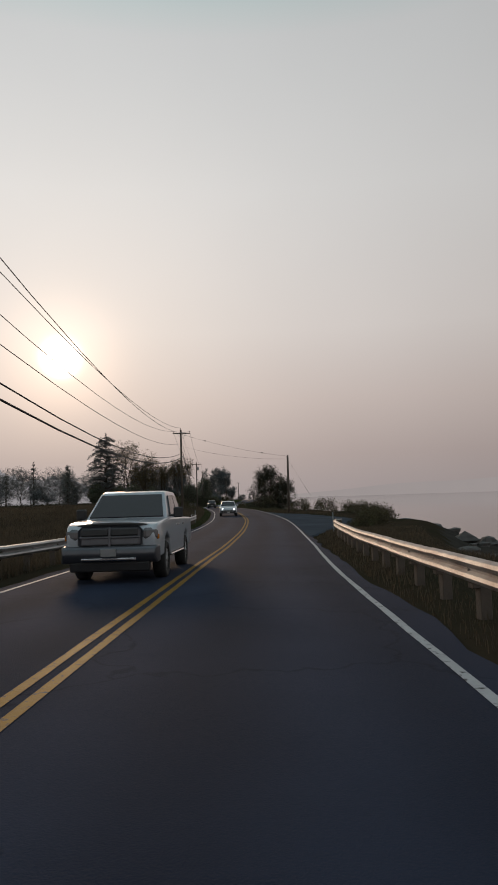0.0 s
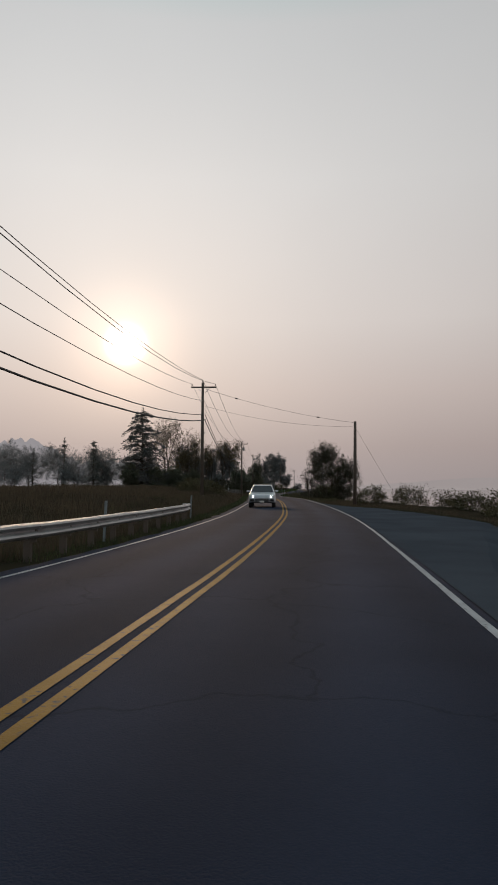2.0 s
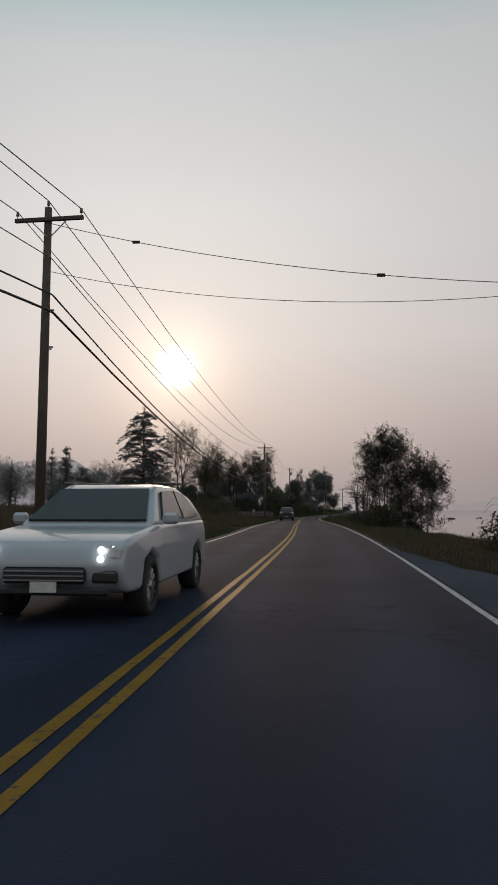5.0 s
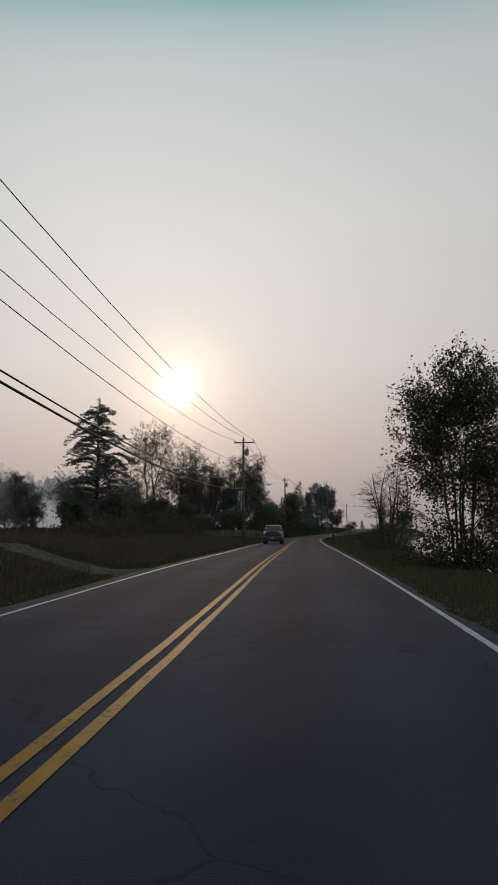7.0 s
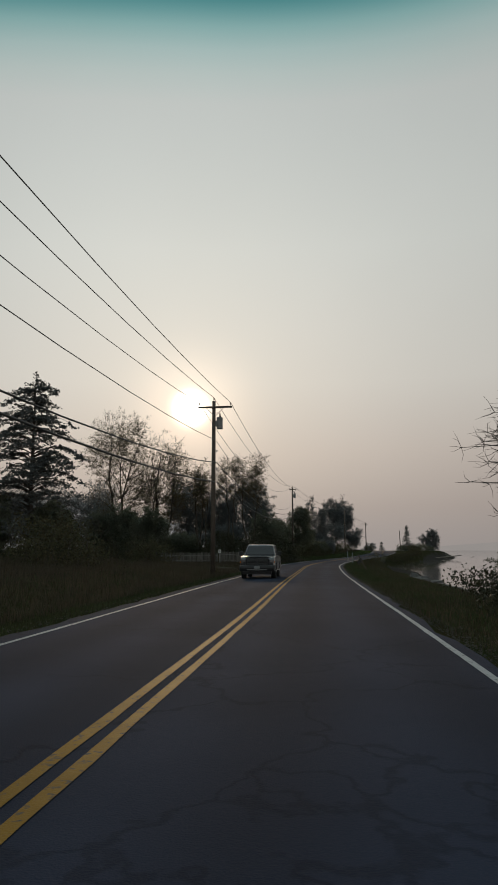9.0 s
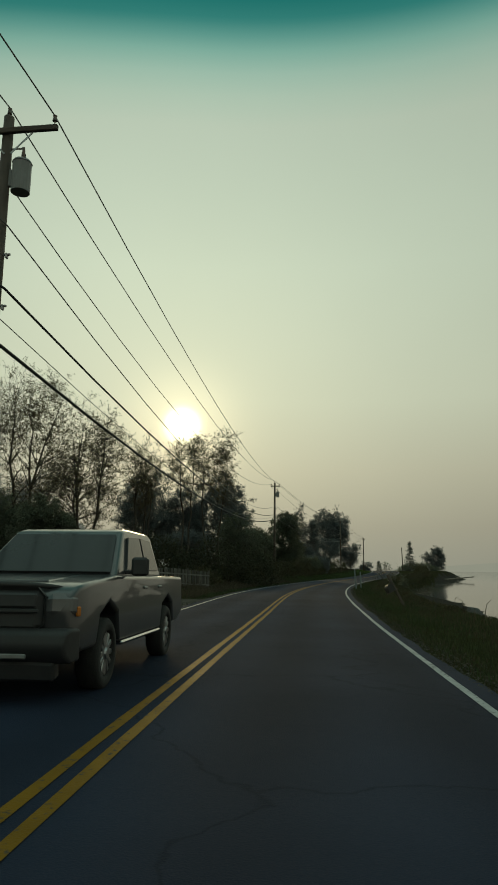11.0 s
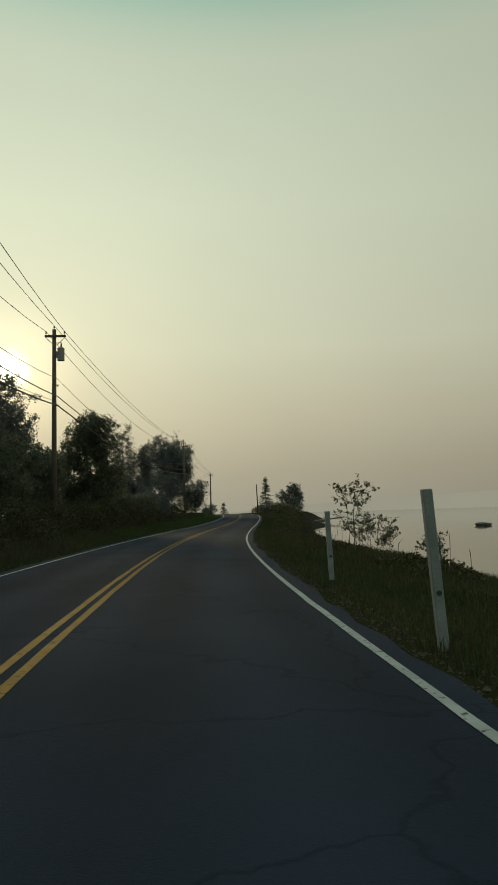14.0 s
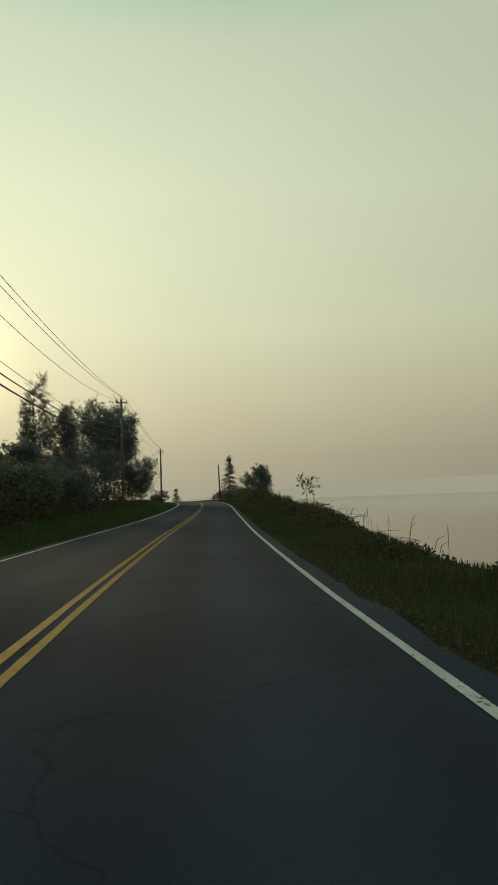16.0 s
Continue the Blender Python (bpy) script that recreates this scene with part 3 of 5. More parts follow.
def build_driveway(name, y0, width, length):
    V, F = [], []
    k = 9
    for i in range(k):
        d = -3.7 - length * i / (k - 1)
        flare = 1.6 * math.exp(-i * 1.1)
        for c in range(5):
            y = y0 + (c / 4 - 0.5) * (width + 2 * flare) + 0.25 * math.sin(i * 1.7 + c)
            V.append((float(cx(y)) + d, y, max(float(ground(y, d)), float(cz(y)) - 0.06) + (0.012 if 0 < c < 4 else -0.02)))
    for i in range(k - 1):
        for c in range(4):
            a = i * 5 + c
            F.append([a, a + 5, a + 6, a + 1])
    tagged(new(name, mesh_from(name, V, F, M["gravel"], True)), "pale gravel driveway meeting the road", "driveway", kind="structure")


build_driveway("driveway", 190.6, 7.0, 12.0)
build_driveway("field_track", 118.2, 3.4, 5.0)


# ---- utility poles and lines ----
def build_pole(x, y, height, arm, turn, transformer, label, arm_drop=0.45, name="utility_pole", lean=0.0):
    base = stand(x, y) - 0.3
    ob = thing(name, label, "pole", pose(x, y, base, lean, lean * 0.4, turn), group="utility poles")
    v, f = tube([(0, 0, 0), (0, 0, height * 0.5), (0, 0, height)], [0.165, 0.145, 0.115], 12)
    part_mesh("shaft", mesh_from("shaft", v, f, M["pole_wood"], True), ob)
    if arm:
        za = height - arm_drop
        bm = bmesh.new()
        box(bm, (arm, 0.10, 0.13), (0.1, -0.15, za), bevel=0.012)
        part("crossarm", bm, M["pole_wood"], ob)
        for s in (-1, 1):
            bm = bmesh.new()
            box(bm, (0.04, 0.012, 0.75), (0.1 + s * 0.34, -0.14, za - 0.30), (0, s * 45, 0))
            part("brace", bm, M["steel"], ob)
        for dx, z in ((0.1 - arm / 2 + 0.08, za), (0.1 + arm / 2 - 0.08, za), (0.0, height - 0.07)):
            bm = bmesh.new()
            cyl(bm, 0.014, 0.014, 0.16, (dx, -0.15 if z == za else 0, z + 0.13), seg=8)
            cyl(bm, 0.055, 0.045, 0.07, (dx, -0.15 if z == za else 0, z + 0.20), seg=10)
            cyl(bm, 0.035, 0.05, 0.06, (dx, -0.15 if z == za else 0, z + 0.265), seg=10)
            part("insulator", bm, M["ceramic"], ob)
    if transformer:
        z = height - 1.55
        tank = bmesh.new()
        cyl(tank, 0.21, 0.21, 0.72, (0.40, 0, z), seg=16)
        cyl(tank, 0.225, 0.19, 0.06, (0.40, 0, z + 0.38), seg=16)
        box(tank, (0.2, 0.08, 0.4), (0.2, 0, z))
        can = part("transformer", tank, M["grey_paint"], ob, "grey enamelled pole transformer")
        bm = bmesh.new()
        for k in range(4):
            cyl(bm, 0.045 - 0.004 * k, 0.045 - 0.004 * k, 0.035, (0.40, 0, z + 0.44 + 0.06 * k), seg=10)
        cyl(bm, 0.02, 0.02, 0.3, (0.40, 0, z + 0.52), seg=8)
        part("bushing", bm, M["ceramic"], can)
        bm = bmesh.new()
        box(bm, (0.35, 0.03, 0.03), (0.25, 0, height - 0.82))
        cyl(bm, 0.035, 0.035, 0.34, (0.42, 0, height - 0.98), (12, 0, 0), 8)
        part("fuse_cutout", bm, M["ceramic"], ob)
        v, f = tube([(0.42, 0, height - 1.1), (0.52, 0.05, height - 1.4), (0.45, 0, z + 0.6)], [0.01] * 3, 5)
        part_mesh("lead_wire", mesh_from("lead_wire", v, f, M["cable"]), ob)
    for z in (height - 3.4, height - 4.6):
        bm = bmesh.new()
        cyl(bm, 0.03, 0.03, 0.2, (0.18, 0, z), (0, 90, 0), 8)
        box(bm, (0.05, 0.09, 0.12), (0.2, 0, z - 0.03), bevel=0.01)
        part("cable_clamp", bm, M["steel"], ob)
    return ob


# x, y, height of the top above the datum
POLES = [(-7.6, 3.0, 10.3), (3.3, 88.4, 10.38), (10.2, 172.0, 10.56), (16.8, 247.5, 11.55), (31.8, 310.7, 11.2), (43.3, 358.7, 9.45), (39.5, 410.0, 9.4), (30.0, 470.0, 9.3)]
ARMS = [2.3, 2.3, 2.3, 1.25, 1.1, 0.9, 0.9, 0.9]
TOPS = []
for k, (x, y, h) in enumerate(POLES):
    nx, ny, _ = POLES[min(k + 1, len(POLES) - 1)]
    px, py, _ = POLES[max(k - 1, 0)]
    turn = -math.degrees(math.atan2(nx - px, ny - py))
    h = h - stand(x, y) + 0.3
    build_pole(x, y, h, ARMS[k], turn, k in (2, 3), "weathered brown wooden utility pole with crossarm" if k not in (2, 3) else "weathered brown wooden utility pole with transformer and crossarm")
    TOPS.append((x, y, stand(x, y) - 0.3 + h, turn, ARMS[k]))


def hang(a, b, sag, n=14):
    u = np.linspace(0, 1, n)[:, None]
    p = np.array(a) * (1 - u) + np.array(b) * u
    p[:, 2:] -= sag * 4 * u * (1 - u)
    return p


def run_line(name, label, offset, drops, radius, sag, mat):
    """One line hung from pole to pole along the road."""
    pts = []
    for k in range(len(TOPS) - 1):
        ends = []
        for j in (k, k + 1):
            X, Y, Z, T, A = TOPS[j]
            drop = drops[min(j, len(drops) - 1)]
            o = offset if abs(offset) < 0.5 else math.copysign(A / 2 - 0.08, offset) + 0.1
            c, s = math.cos(radians(T)), math.sin(radians(T))
            ends.append((X + o * c + (0.15 * s if abs(offset) > 0.5 else 0), Y + o * s - (0.15 * c if abs(offset) > 0.5 else 0), Z - drop))
        seg = hang(ends[0], ends[1], (sag[k] if k < len(sag) else sag[-1]) * (math.dist(ends[0], ends[1]) / 80) ** 2)
        pts.append(seg if not pts else seg[1:])
    p = np.concatenate(pts)
    v, f = tube(p, np.full(len(p), radius), 5)
    tagged(new(name, mesh_from(name, v, f, mat, True)), label, "power line", group="overhead lines")


for offset, drops, sag in ((-1.0, [0.16], [1.9, 1.75, 2.95]), (1.0, [0.16], [2.42, 1.4, 1.75]), (0.0, [-0.24], [1.73, 1.6, 2.0]), (0.16, [2.43, 1.7, 2.7, 3.0], [1.83, 1.7, 2.75])):
    run_line("power_line", "thin bare overhead power line between poles", offset, drops, 0.017, sag, M["wire"])
run_line("telephone_cable", "thick black overhead telephone cable between poles", 0.22, [3.5, 2.9, 4.2, 4.1, 4.0], 0.030, [2.09, 2.4, 2.0], M["cable"])
run_line("telephone_cable", "thick black overhead telephone cable between poles", 0.22, [4.1, 3.45, 5.5, 4.65, 4.6], 0.042, [2.02, 1.9, 1.9], M["cable"])

# short service pole beside the pull-out
SX, SY = 16.5, 84.5
build_pole(SX, SY, 7.5, 0, 0, False, "short weathered wooden service pole with no crossarm", name="service_pole", lean=0.8)
stop = stand(SX, SY) + 7.1


def single_line(name, label, a, b, sag, r, mat, beads=()):
    p = hang(a, b, sag)
    ob = thing(name, label, "power line", group="overhead lines")
    v, f = tube(p, np.full(len(p), r), 5)
    part_mesh("strand", mesh_from("strand", v, f, mat, True), ob)
    for u in beads:
        q = p[int(u * (len(p) - 1))]
        bm = bmesh.new()
        cyl(bm, 0.05, 0.05, 0.22, q, (0, 90, 0), 8)
        part("splice", bm, M["cable"], ob)
    return ob


single_line("service_line", "thin service line crossing the road with splices", (3.3, 88.4, TOPS[1][2] - 0.5), (SX, SY, stop), 0.35, 0.012, M["wire"], (0.25, 0.78))
single_line("service_line", "thin service line crossing the road", (3.3, 88.4, TOPS[1][2] - 2.1), (SX, SY, stop - 0.35), 0.5, 0.010, M["wire"])
single_line("power_line", "thin lower service line between two poles", (10.2, 172.0, TOPS[2][2] - 4.75), (16.8, 247.5, TOPS[3][2] - 4.35), 1.9, 0.012, M["wire"])
single_line("guy_wire", "taut steel guy wire anchored in the grass", (SX, SY, stop - 0.3), (SX + 4.5, SY + 2.0, stand(SX + 4.5, SY + 2.0)), 0.0, 0.010, M["wire"])


# ---- guardrails ----
def build_guardrail(label, d_of, y0, y1, mat, flare, face):
    """W-beam rail on posts; face is the side that the corrugation turns to."""
    ob = thing("guardrail", label, "guardrail", group="guardrails")
    ys = np.arange(y0, y1 + 0.01, 1.9)
    centre = []
    for y in ys:
        d = d_of(y)
        t = max(0.0, (y - (y1 - 5)) / 5) if flare else 0.0
        centre.append((float(cx(y)) + d + flare * t * t, y, float(cz(y))))
    centre = np.array(centre)
    prof = [(0.0, 0.41), (0.055, 0.44), (0.08, 0.48), (0.055, 0.52), (0.0, 0.555), (0.0, 0.585), (0.055, 0.62), (0.08, 0.66), (0.055, 0.70), (0.0, 0.73)]
    prof = [(a * face, b) for a, b in prof]
    shell = prof + [(a - 0.012 * face, b) for a, b in prof[::-1]]
    for s in range(0, len(centre) - 1, 2):
        seg = centre[s:s + 3]
        if len(seg) < 2:
            continue
        n = len(shell)
        V = [(c[0] + a, c[1] + (0.04 if i == len(seg) - 1 else 0), c[2] + b + 0.004 * (s % 4)) for i, c in enumerate(seg) for a, b in shell]
        F = [[i * n + j, i * n + (j + 1) % n, (i + 1) * n + (j + 1) % n, (i + 1) * n + j] for i in range(len(seg) - 1) for j in range(n)]
        F += [list(range(n)), list(range((len(seg) - 1) * n, len(seg) * n))[::-1]]
        part_mesh("rail_panel", mesh_from("rail_panel", V, F, mat), ob)
    post = bmesh.new()
    box(post, (0.15, 0.15, 1.3), (0, 0, 0.05), bevel=0.012)
    box(post, (0.10, 0.14, 0.34), (0.115 * face, 0, 0.53), bevel=0.008)
    pm = bpy.data.meshes.new("post")
    post.to_mesh(pm)
    post.free()
    pm.materials.append(M["pole_wood"])
    bolt = bmesh.new()
    cyl(bolt, 0.022, 0.018, 0.02, (0, 0, 0), (0, 90, 0), 8)
    bmesh_data = bpy.data.meshes.new("bolt")
    bolt.to_mesh(bmesh_data)
    bolt.free()
    bmesh_data.materials.append(M["rust_steel"])
    for c in centre:
        p = part_mesh("post", pm, ob)
        p.location = (c[0] - 0.17 * face, c[1], c[2] - 0.02)
        q = part_mesh("bolt", bmesh_data, ob)
        q.location = (c[0] + 0.01 * face, c[1], c[2] + 0.57)
    # rounded end shoe
    c = centre[-1]
    V, F = [], []
    for i in range(7):
        a = math.pi * i / 6
        for z in (0.42, 0.57, 0.72):
            V.append((c[0] + face * 0.02 - face * 0.16 * (1 - math.cos(a)), c[1] + 0.30 * math.sin(a), c[2] + z))
    for i in range(6):
        for j in range(2):
            F.append([i * 3 + j, i * 3 + j + 1, (i + 1) * 3 + j + 1, (i + 1) * 3 + j])
    shoe = part_mesh("end_shoe", mesh_from("end_shoe", V, F, mat, True), ob)
    mod = shoe.modifiers.new("thickness", "SOLIDIFY")
    mod.thickness = 0.01
    return ob


build_guardrail("stained galvanised steel guardrail on wooden posts seaward of the road", lambda y: float(np.interp(y, [-30, 0, 20, 36], [4.15, 4.2, 4.55, 5.0])), -28, 36.2, M["rust_steel"], 0.5, -1)
build_guardrail("galvanised steel guardrail on wooden posts beside the field", lambda y: float(np.interp(y, [-30, 12, 25, 40, 61], [-5.2, -5.1, -4.5, -4.1, -4.3])), -28, 60.6, M["steel"], -0.5, 1)


def build_marker(x, y, h, w, label, mat, tilt=(0, 0), bands=True):
    ob = thing("marker_post", label, "post", pose(x, y, stand(x, y) - 0.1, tilt[0], tilt[1], -heading(y)), group="marker posts")
    bm = bmesh.new()
    box(bm, (w, w * 0.9, h + 0.1), (0, 0, (h + 0.1) / 2), bevel=0.008)
    part("stake", bm, mat, ob)
    if bands:
        bm = bmesh.new()
        cyl(bm, 0.028, 0.028, 0.012, (0, -w * 0.45 - 0.003, h * 0.42), (90, 0, 0), 10)
        part("bolt_hole", bm, M["black_plastic"], ob, "dark bolt hole")
    return ob


build_marker(22.95, 212.3, 1.60, 0.10, "pale weathered square roadside post in grass", M["post_paint"], (2, -4))
build_marker(24.25, 219.5, 1.42, 0.10, "pale weathered square roadside post with scraped base", M["post_paint"], (1, -2))
for y, d in ((31, -4.75), (46, -4.55), (60, -4.6)):
    build_marker(float(cx(y)) + d, y, 1.15, 0.07, "slim weathered white delineator stake behind the guardrail", M["post_paint"], (0, 2), False)
build_marker(float(cx(37)) + 5.4, 37.5, 1.1, 0.07, "slim weathered white delineator stake behind the guardrail", M["post_paint"], (0, -2), False)


# ---- vehicles ----
def solid(profile, half):
    """A body from a side outline (y, z) with half width by height; front towards -y."""
    bm = bmesh.new()
    L, R = [], []
    for y, z in profile:
        w = half(y, z)
        L.append(bm.verts.new((-w, y, z)))
        R.append(bm.verts.new((w, y, z)))
    n = len(profile)
    bm.faces.new(L)
    bm.faces.new(R[::-1])
    for i in range(n):
        j = (i + 1) % n
        bm.faces.new((L[i], R[i], R[j], L[j]))
    bmesh.ops.recalc_face_normals(bm, faces=bm.faces)
    bmesh.ops.triangulate(bm, faces=[f for f in bm.faces if len(f.verts) > 4])
    return bm


def soft(ob, width, segs=3, angle=30):
    m = ob.modifiers.new("rounded", "BEVEL")
    m.width, m.segments, m.limit_method, m.angle_limit = width, segs, "ANGLE", radians(angle)
    ob.data.shade_smooth()
    ob.modifiers.new("normals", "WEIGHTED_NORMAL")
    return ob


def slab(points, thickness, mat, name, parent, label=""):
    """A panel from a ring of points, given thickness."""
    me = mesh_from(name, points, [list(range(len(points)))], mat)
    ob = part_mesh(name, me, parent, label)
    m = ob.modifiers.new("thickness", "SOLIDIFY")
    m.thickness, m.offset = thickness, 0
    return ob


def build_wheel(parent, x, y, r, w):
    wheel = part_mesh("wheel", bpy.data.meshes.new("wheel"), parent)
    hub = bmesh.new()
    cyl(hub, 0.05, 0.05, w * 0.8, (x, y, r), (0, 90, 0), 10)
    hub.to_mesh(wheel.data)
    hub.free()
    wheel.data.materials.append(M["alloy"])
    a = np.linspace(0, 2 * np.pi, 25)[:-1]
    prof = [(-w / 2, r * 0.66), (-w / 2, r * 0.90), (-w * 0.38, r), (w * 0.38, r), (w / 2, r * 0.90), (w / 2, r * 0.66)]
    V = [(x + px, y + rr * math.cos(t), r + rr * math.sin(t)) for t in a for px, rr in prof]
    n = len(prof)
    F = [[i * n + j, i * n + (j + 1) % n, ((i + 1) % 24) * n + (j + 1) % n, ((i + 1) % 24) * n + j] for i in range(24) for j in range(n)]
    part_mesh("tyre", mesh_from("tyre", V, F, M["rubber"], True), wheel)
    s = 1 if x > 0 else -1
    bm = bmesh.new()
    cyl(bm, r * 0.67, r * 0.67, w * 0.3, (x - s * w * 0.1, y, r), (0, 90, 0), 24)
    for k in range(6):
        box(bm, (0.05, r * 0.16, r * 1.2), (x + s * w * 0.34, y, r), (k * 30, 0, 0), 0.01)
    cyl(bm, 0.08, 0.06, 0.06, (x + s * w * 0.4, y, r), (0, 90, 0), 12)
    part("rim", bm, M["alloy"], wheel)


def build_pickup(label, paint, trim, m, front):
    ob = thing("pickup_truck", label, "pickup truck", m, group="oncoming vehicles")
    low = [(0.04, 0.62), (0.0, 0.92), (0.06, 1.08), (0.20, 1.17), (0.45, 1.22), (1.55, 1.29), (2.0, 1.28), (4.1, 1.28), (5.75, 1.26), (5.80, 0.66), (5.3, 0.52), (4.95, 0.52), (4.85, 0.85), (4.5, 0.98), (4.1, 0.85), (3.98, 0.50),
           (1.62, 0.50), (1.52, 0.84), (1.15, 0.98), (0.80, 0.84), (0.70, 0.52), (0.25, 0.5)]
    body = part("body", solid(low, lambda y, z: 0.985 - 0.06 * max(0, z - 1.0) - 0.10 * max(0, 0.35 - y) / 0.35), paint, ob)
    soft(body, 0.10, 4)
    cab = [(1.55, 1.26), (2.35, 1.86), (2.6, 1.92), (3.85, 1.92), (4.02, 1.86), (4.12, 1.26)]
    c = part("cab", solid(cab, lambda y, z: 0.93 - 0.28 * max(0, z - 1.26)), paint, ob)
    soft(c, 0.05)
    slab([(-0.83, 1.62, 1.30), (0.83, 1.62, 1.30), (0.70, 2.28, 1.80), (-0.70, 2.28, 1.80)], 0.03, M["car_glass"], "windshield", ob, "dark windshield glass").location = (0, -0.02, 0.02)
    for s in (-1, 1):
        slab([(s * 0.915, 2.05, 1.36), (s * 0.80, 2.48, 1.80), (s * 0.80, 3.05, 1.82), (s * 0.915, 3.05, 1.36)], 0.03, M["car_glass"], "side_window", ob, "dark side window")
        slab([(s * 0.915, 3.13, 1.36), (s * 0.80, 3.13, 1.82), (s * 0.80, 3.75, 1.80), (s * 0.915, 3.92, 1.36)], 0.03, M["car_glass"], "side_window", ob, "dark side window")
        mir = bmesh.new()
        box(mir, (0.22, 0.14, 0.24), (s * 1.12, 1.98, 1.40), (0, 0, s * 8), 0.03)
        box(mir, (0.18, 0.05, 0.05), (s * 0.98, 2.0, 1.33), bevel=0.01)
        part("side_mirror", mir, M["black_plastic"], ob, "black side mirror")
        lamp = bmesh.new()
        box(lamp, (0.32, 0.14, 0.24), (s * 0.79, 0.08, 0.98), (-6, 0, s * 24), 0.06)
        part("headlight", lamp, M["dark_lens"], ob, "dull unlit headlight")
        bm = bmesh.new()
        box(bm, (0.05, 0.08, 0.10), (s * 0.93, 0.16, 0.92), (0, 0, s * 40), 0.01)
        part("turn_signal", bm, M["amber"], ob)
        bm = bmesh.new()
        box(bm, (0.16, 0.03, 0.10), (s * 0.70, -0.10, 0.60), bevel=0.02)
        part("fog_lamp", bm, M["lamp_lens"], ob)
        bm = bmesh.new()
        box(bm, (0.10, 2.2, 0.05), (s * 0.96, 2.75, 0.47), bevel=0.02)
        part("running_board", bm, M["chrome"], ob)
        bm = bmesh.new()
        box(bm, (0.03, 0.20, 0.04), (s * 0.98, 2.9, 1.12), bevel=0.01)
        part("door_handle", bm, trim, ob)
        bm = bmesh.new()
        box(bm, (0.03, 0.20, 0.04), (s * 0.98, 3.85, 1.12), bevel=0.01)
        part("door_handle", bm, trim, ob)
        for y in (1.16, 4.52):
            build_wheel(ob, s * 0.84, y, 0.40, 0.27)
    frame_ = bmesh.new()
    box(frame_, (1.30, 0.12, 0.46), (0, 0.0, 0.93), (-6, 0, 0), 0.09)
    g = part("grille", frame_, front, ob)
    for sx in (-1, 1):
        for dz in (-0.10, 0.10):
            bm = bmesh.new()
            box(bm, (0.55, 0.05, 0.15), (sx * 0.30, -0.055 - 0.1 * dz, 0.93 + dz), (-6, 0, 0), 0.02)
            part("grille_opening", bm, M["black_plastic"], g)
    for size, at in (((1.22, 0.03, 0.045), (0, -0.085, 0.93)), ((0.055, 0.03, 0.40), (0, -0.085, 0.93))):
        bm = bmesh.new()
        box(bm, size, at, (-6, 0, 0), 0.012)
        part("grille_bar", bm, front, g)
    u = np.linspace(-1, 1, 9)
    v, f = tube(np.stack([u * 0.76, 0.06 + 0.16 * u * u, 1.19 - 0.03 * u * u], -1), [0.012, 0.028, 0.032, 0.034, 0.035, 0.034, 0.032, 0.028, 0.012], 8)
    part_mesh("hood_deflector", mesh_from("hood_deflector", v, f, M["black_plastic"], True), ob, "dark plastic hood deflector")
    b = solid([(-0.16, 0.50), (-0.20, 0.60), (-0.17, 0.72), (-0.10, 0.76), (0.10, 0.76), (0.12, 0.44), (-0.08, 0.42)], lambda y, z: 1.0 - 0.45 * max(0, -y - 0.02))
    soft(part("front_bumper", b, front, ob), 0.035)
    bm = bmesh.new()
    box(bm, (1.10, 0.03, 0.05), (0, -0.185, 0.50), bevel=0.012)
    part("bumper_strip", bm, trim, ob)
    bm = bmesh.new()
    box(bm, (1.62, 0.16, 0.20), (0, -0.02, 0.36), (12, 0, 0), 0.03)
    part("air_dam", bm, M["black_plastic"], ob)
    bm = bmesh.new()
    box(bm, (0.31, 0.012, 0.15), (0, -0.205, 0.63), bevel=0.004)
    part("number_plate", bm, M["grey_paint"], ob, "blank dull plate")
    hood = bmesh.new()
    box(hood, (1.0, 1.05, 0.03), (0, 0.95, 1.245), (3.2, 0, 0), 0.012)
    part("hood_bulge", hood, paint, ob)
    return ob


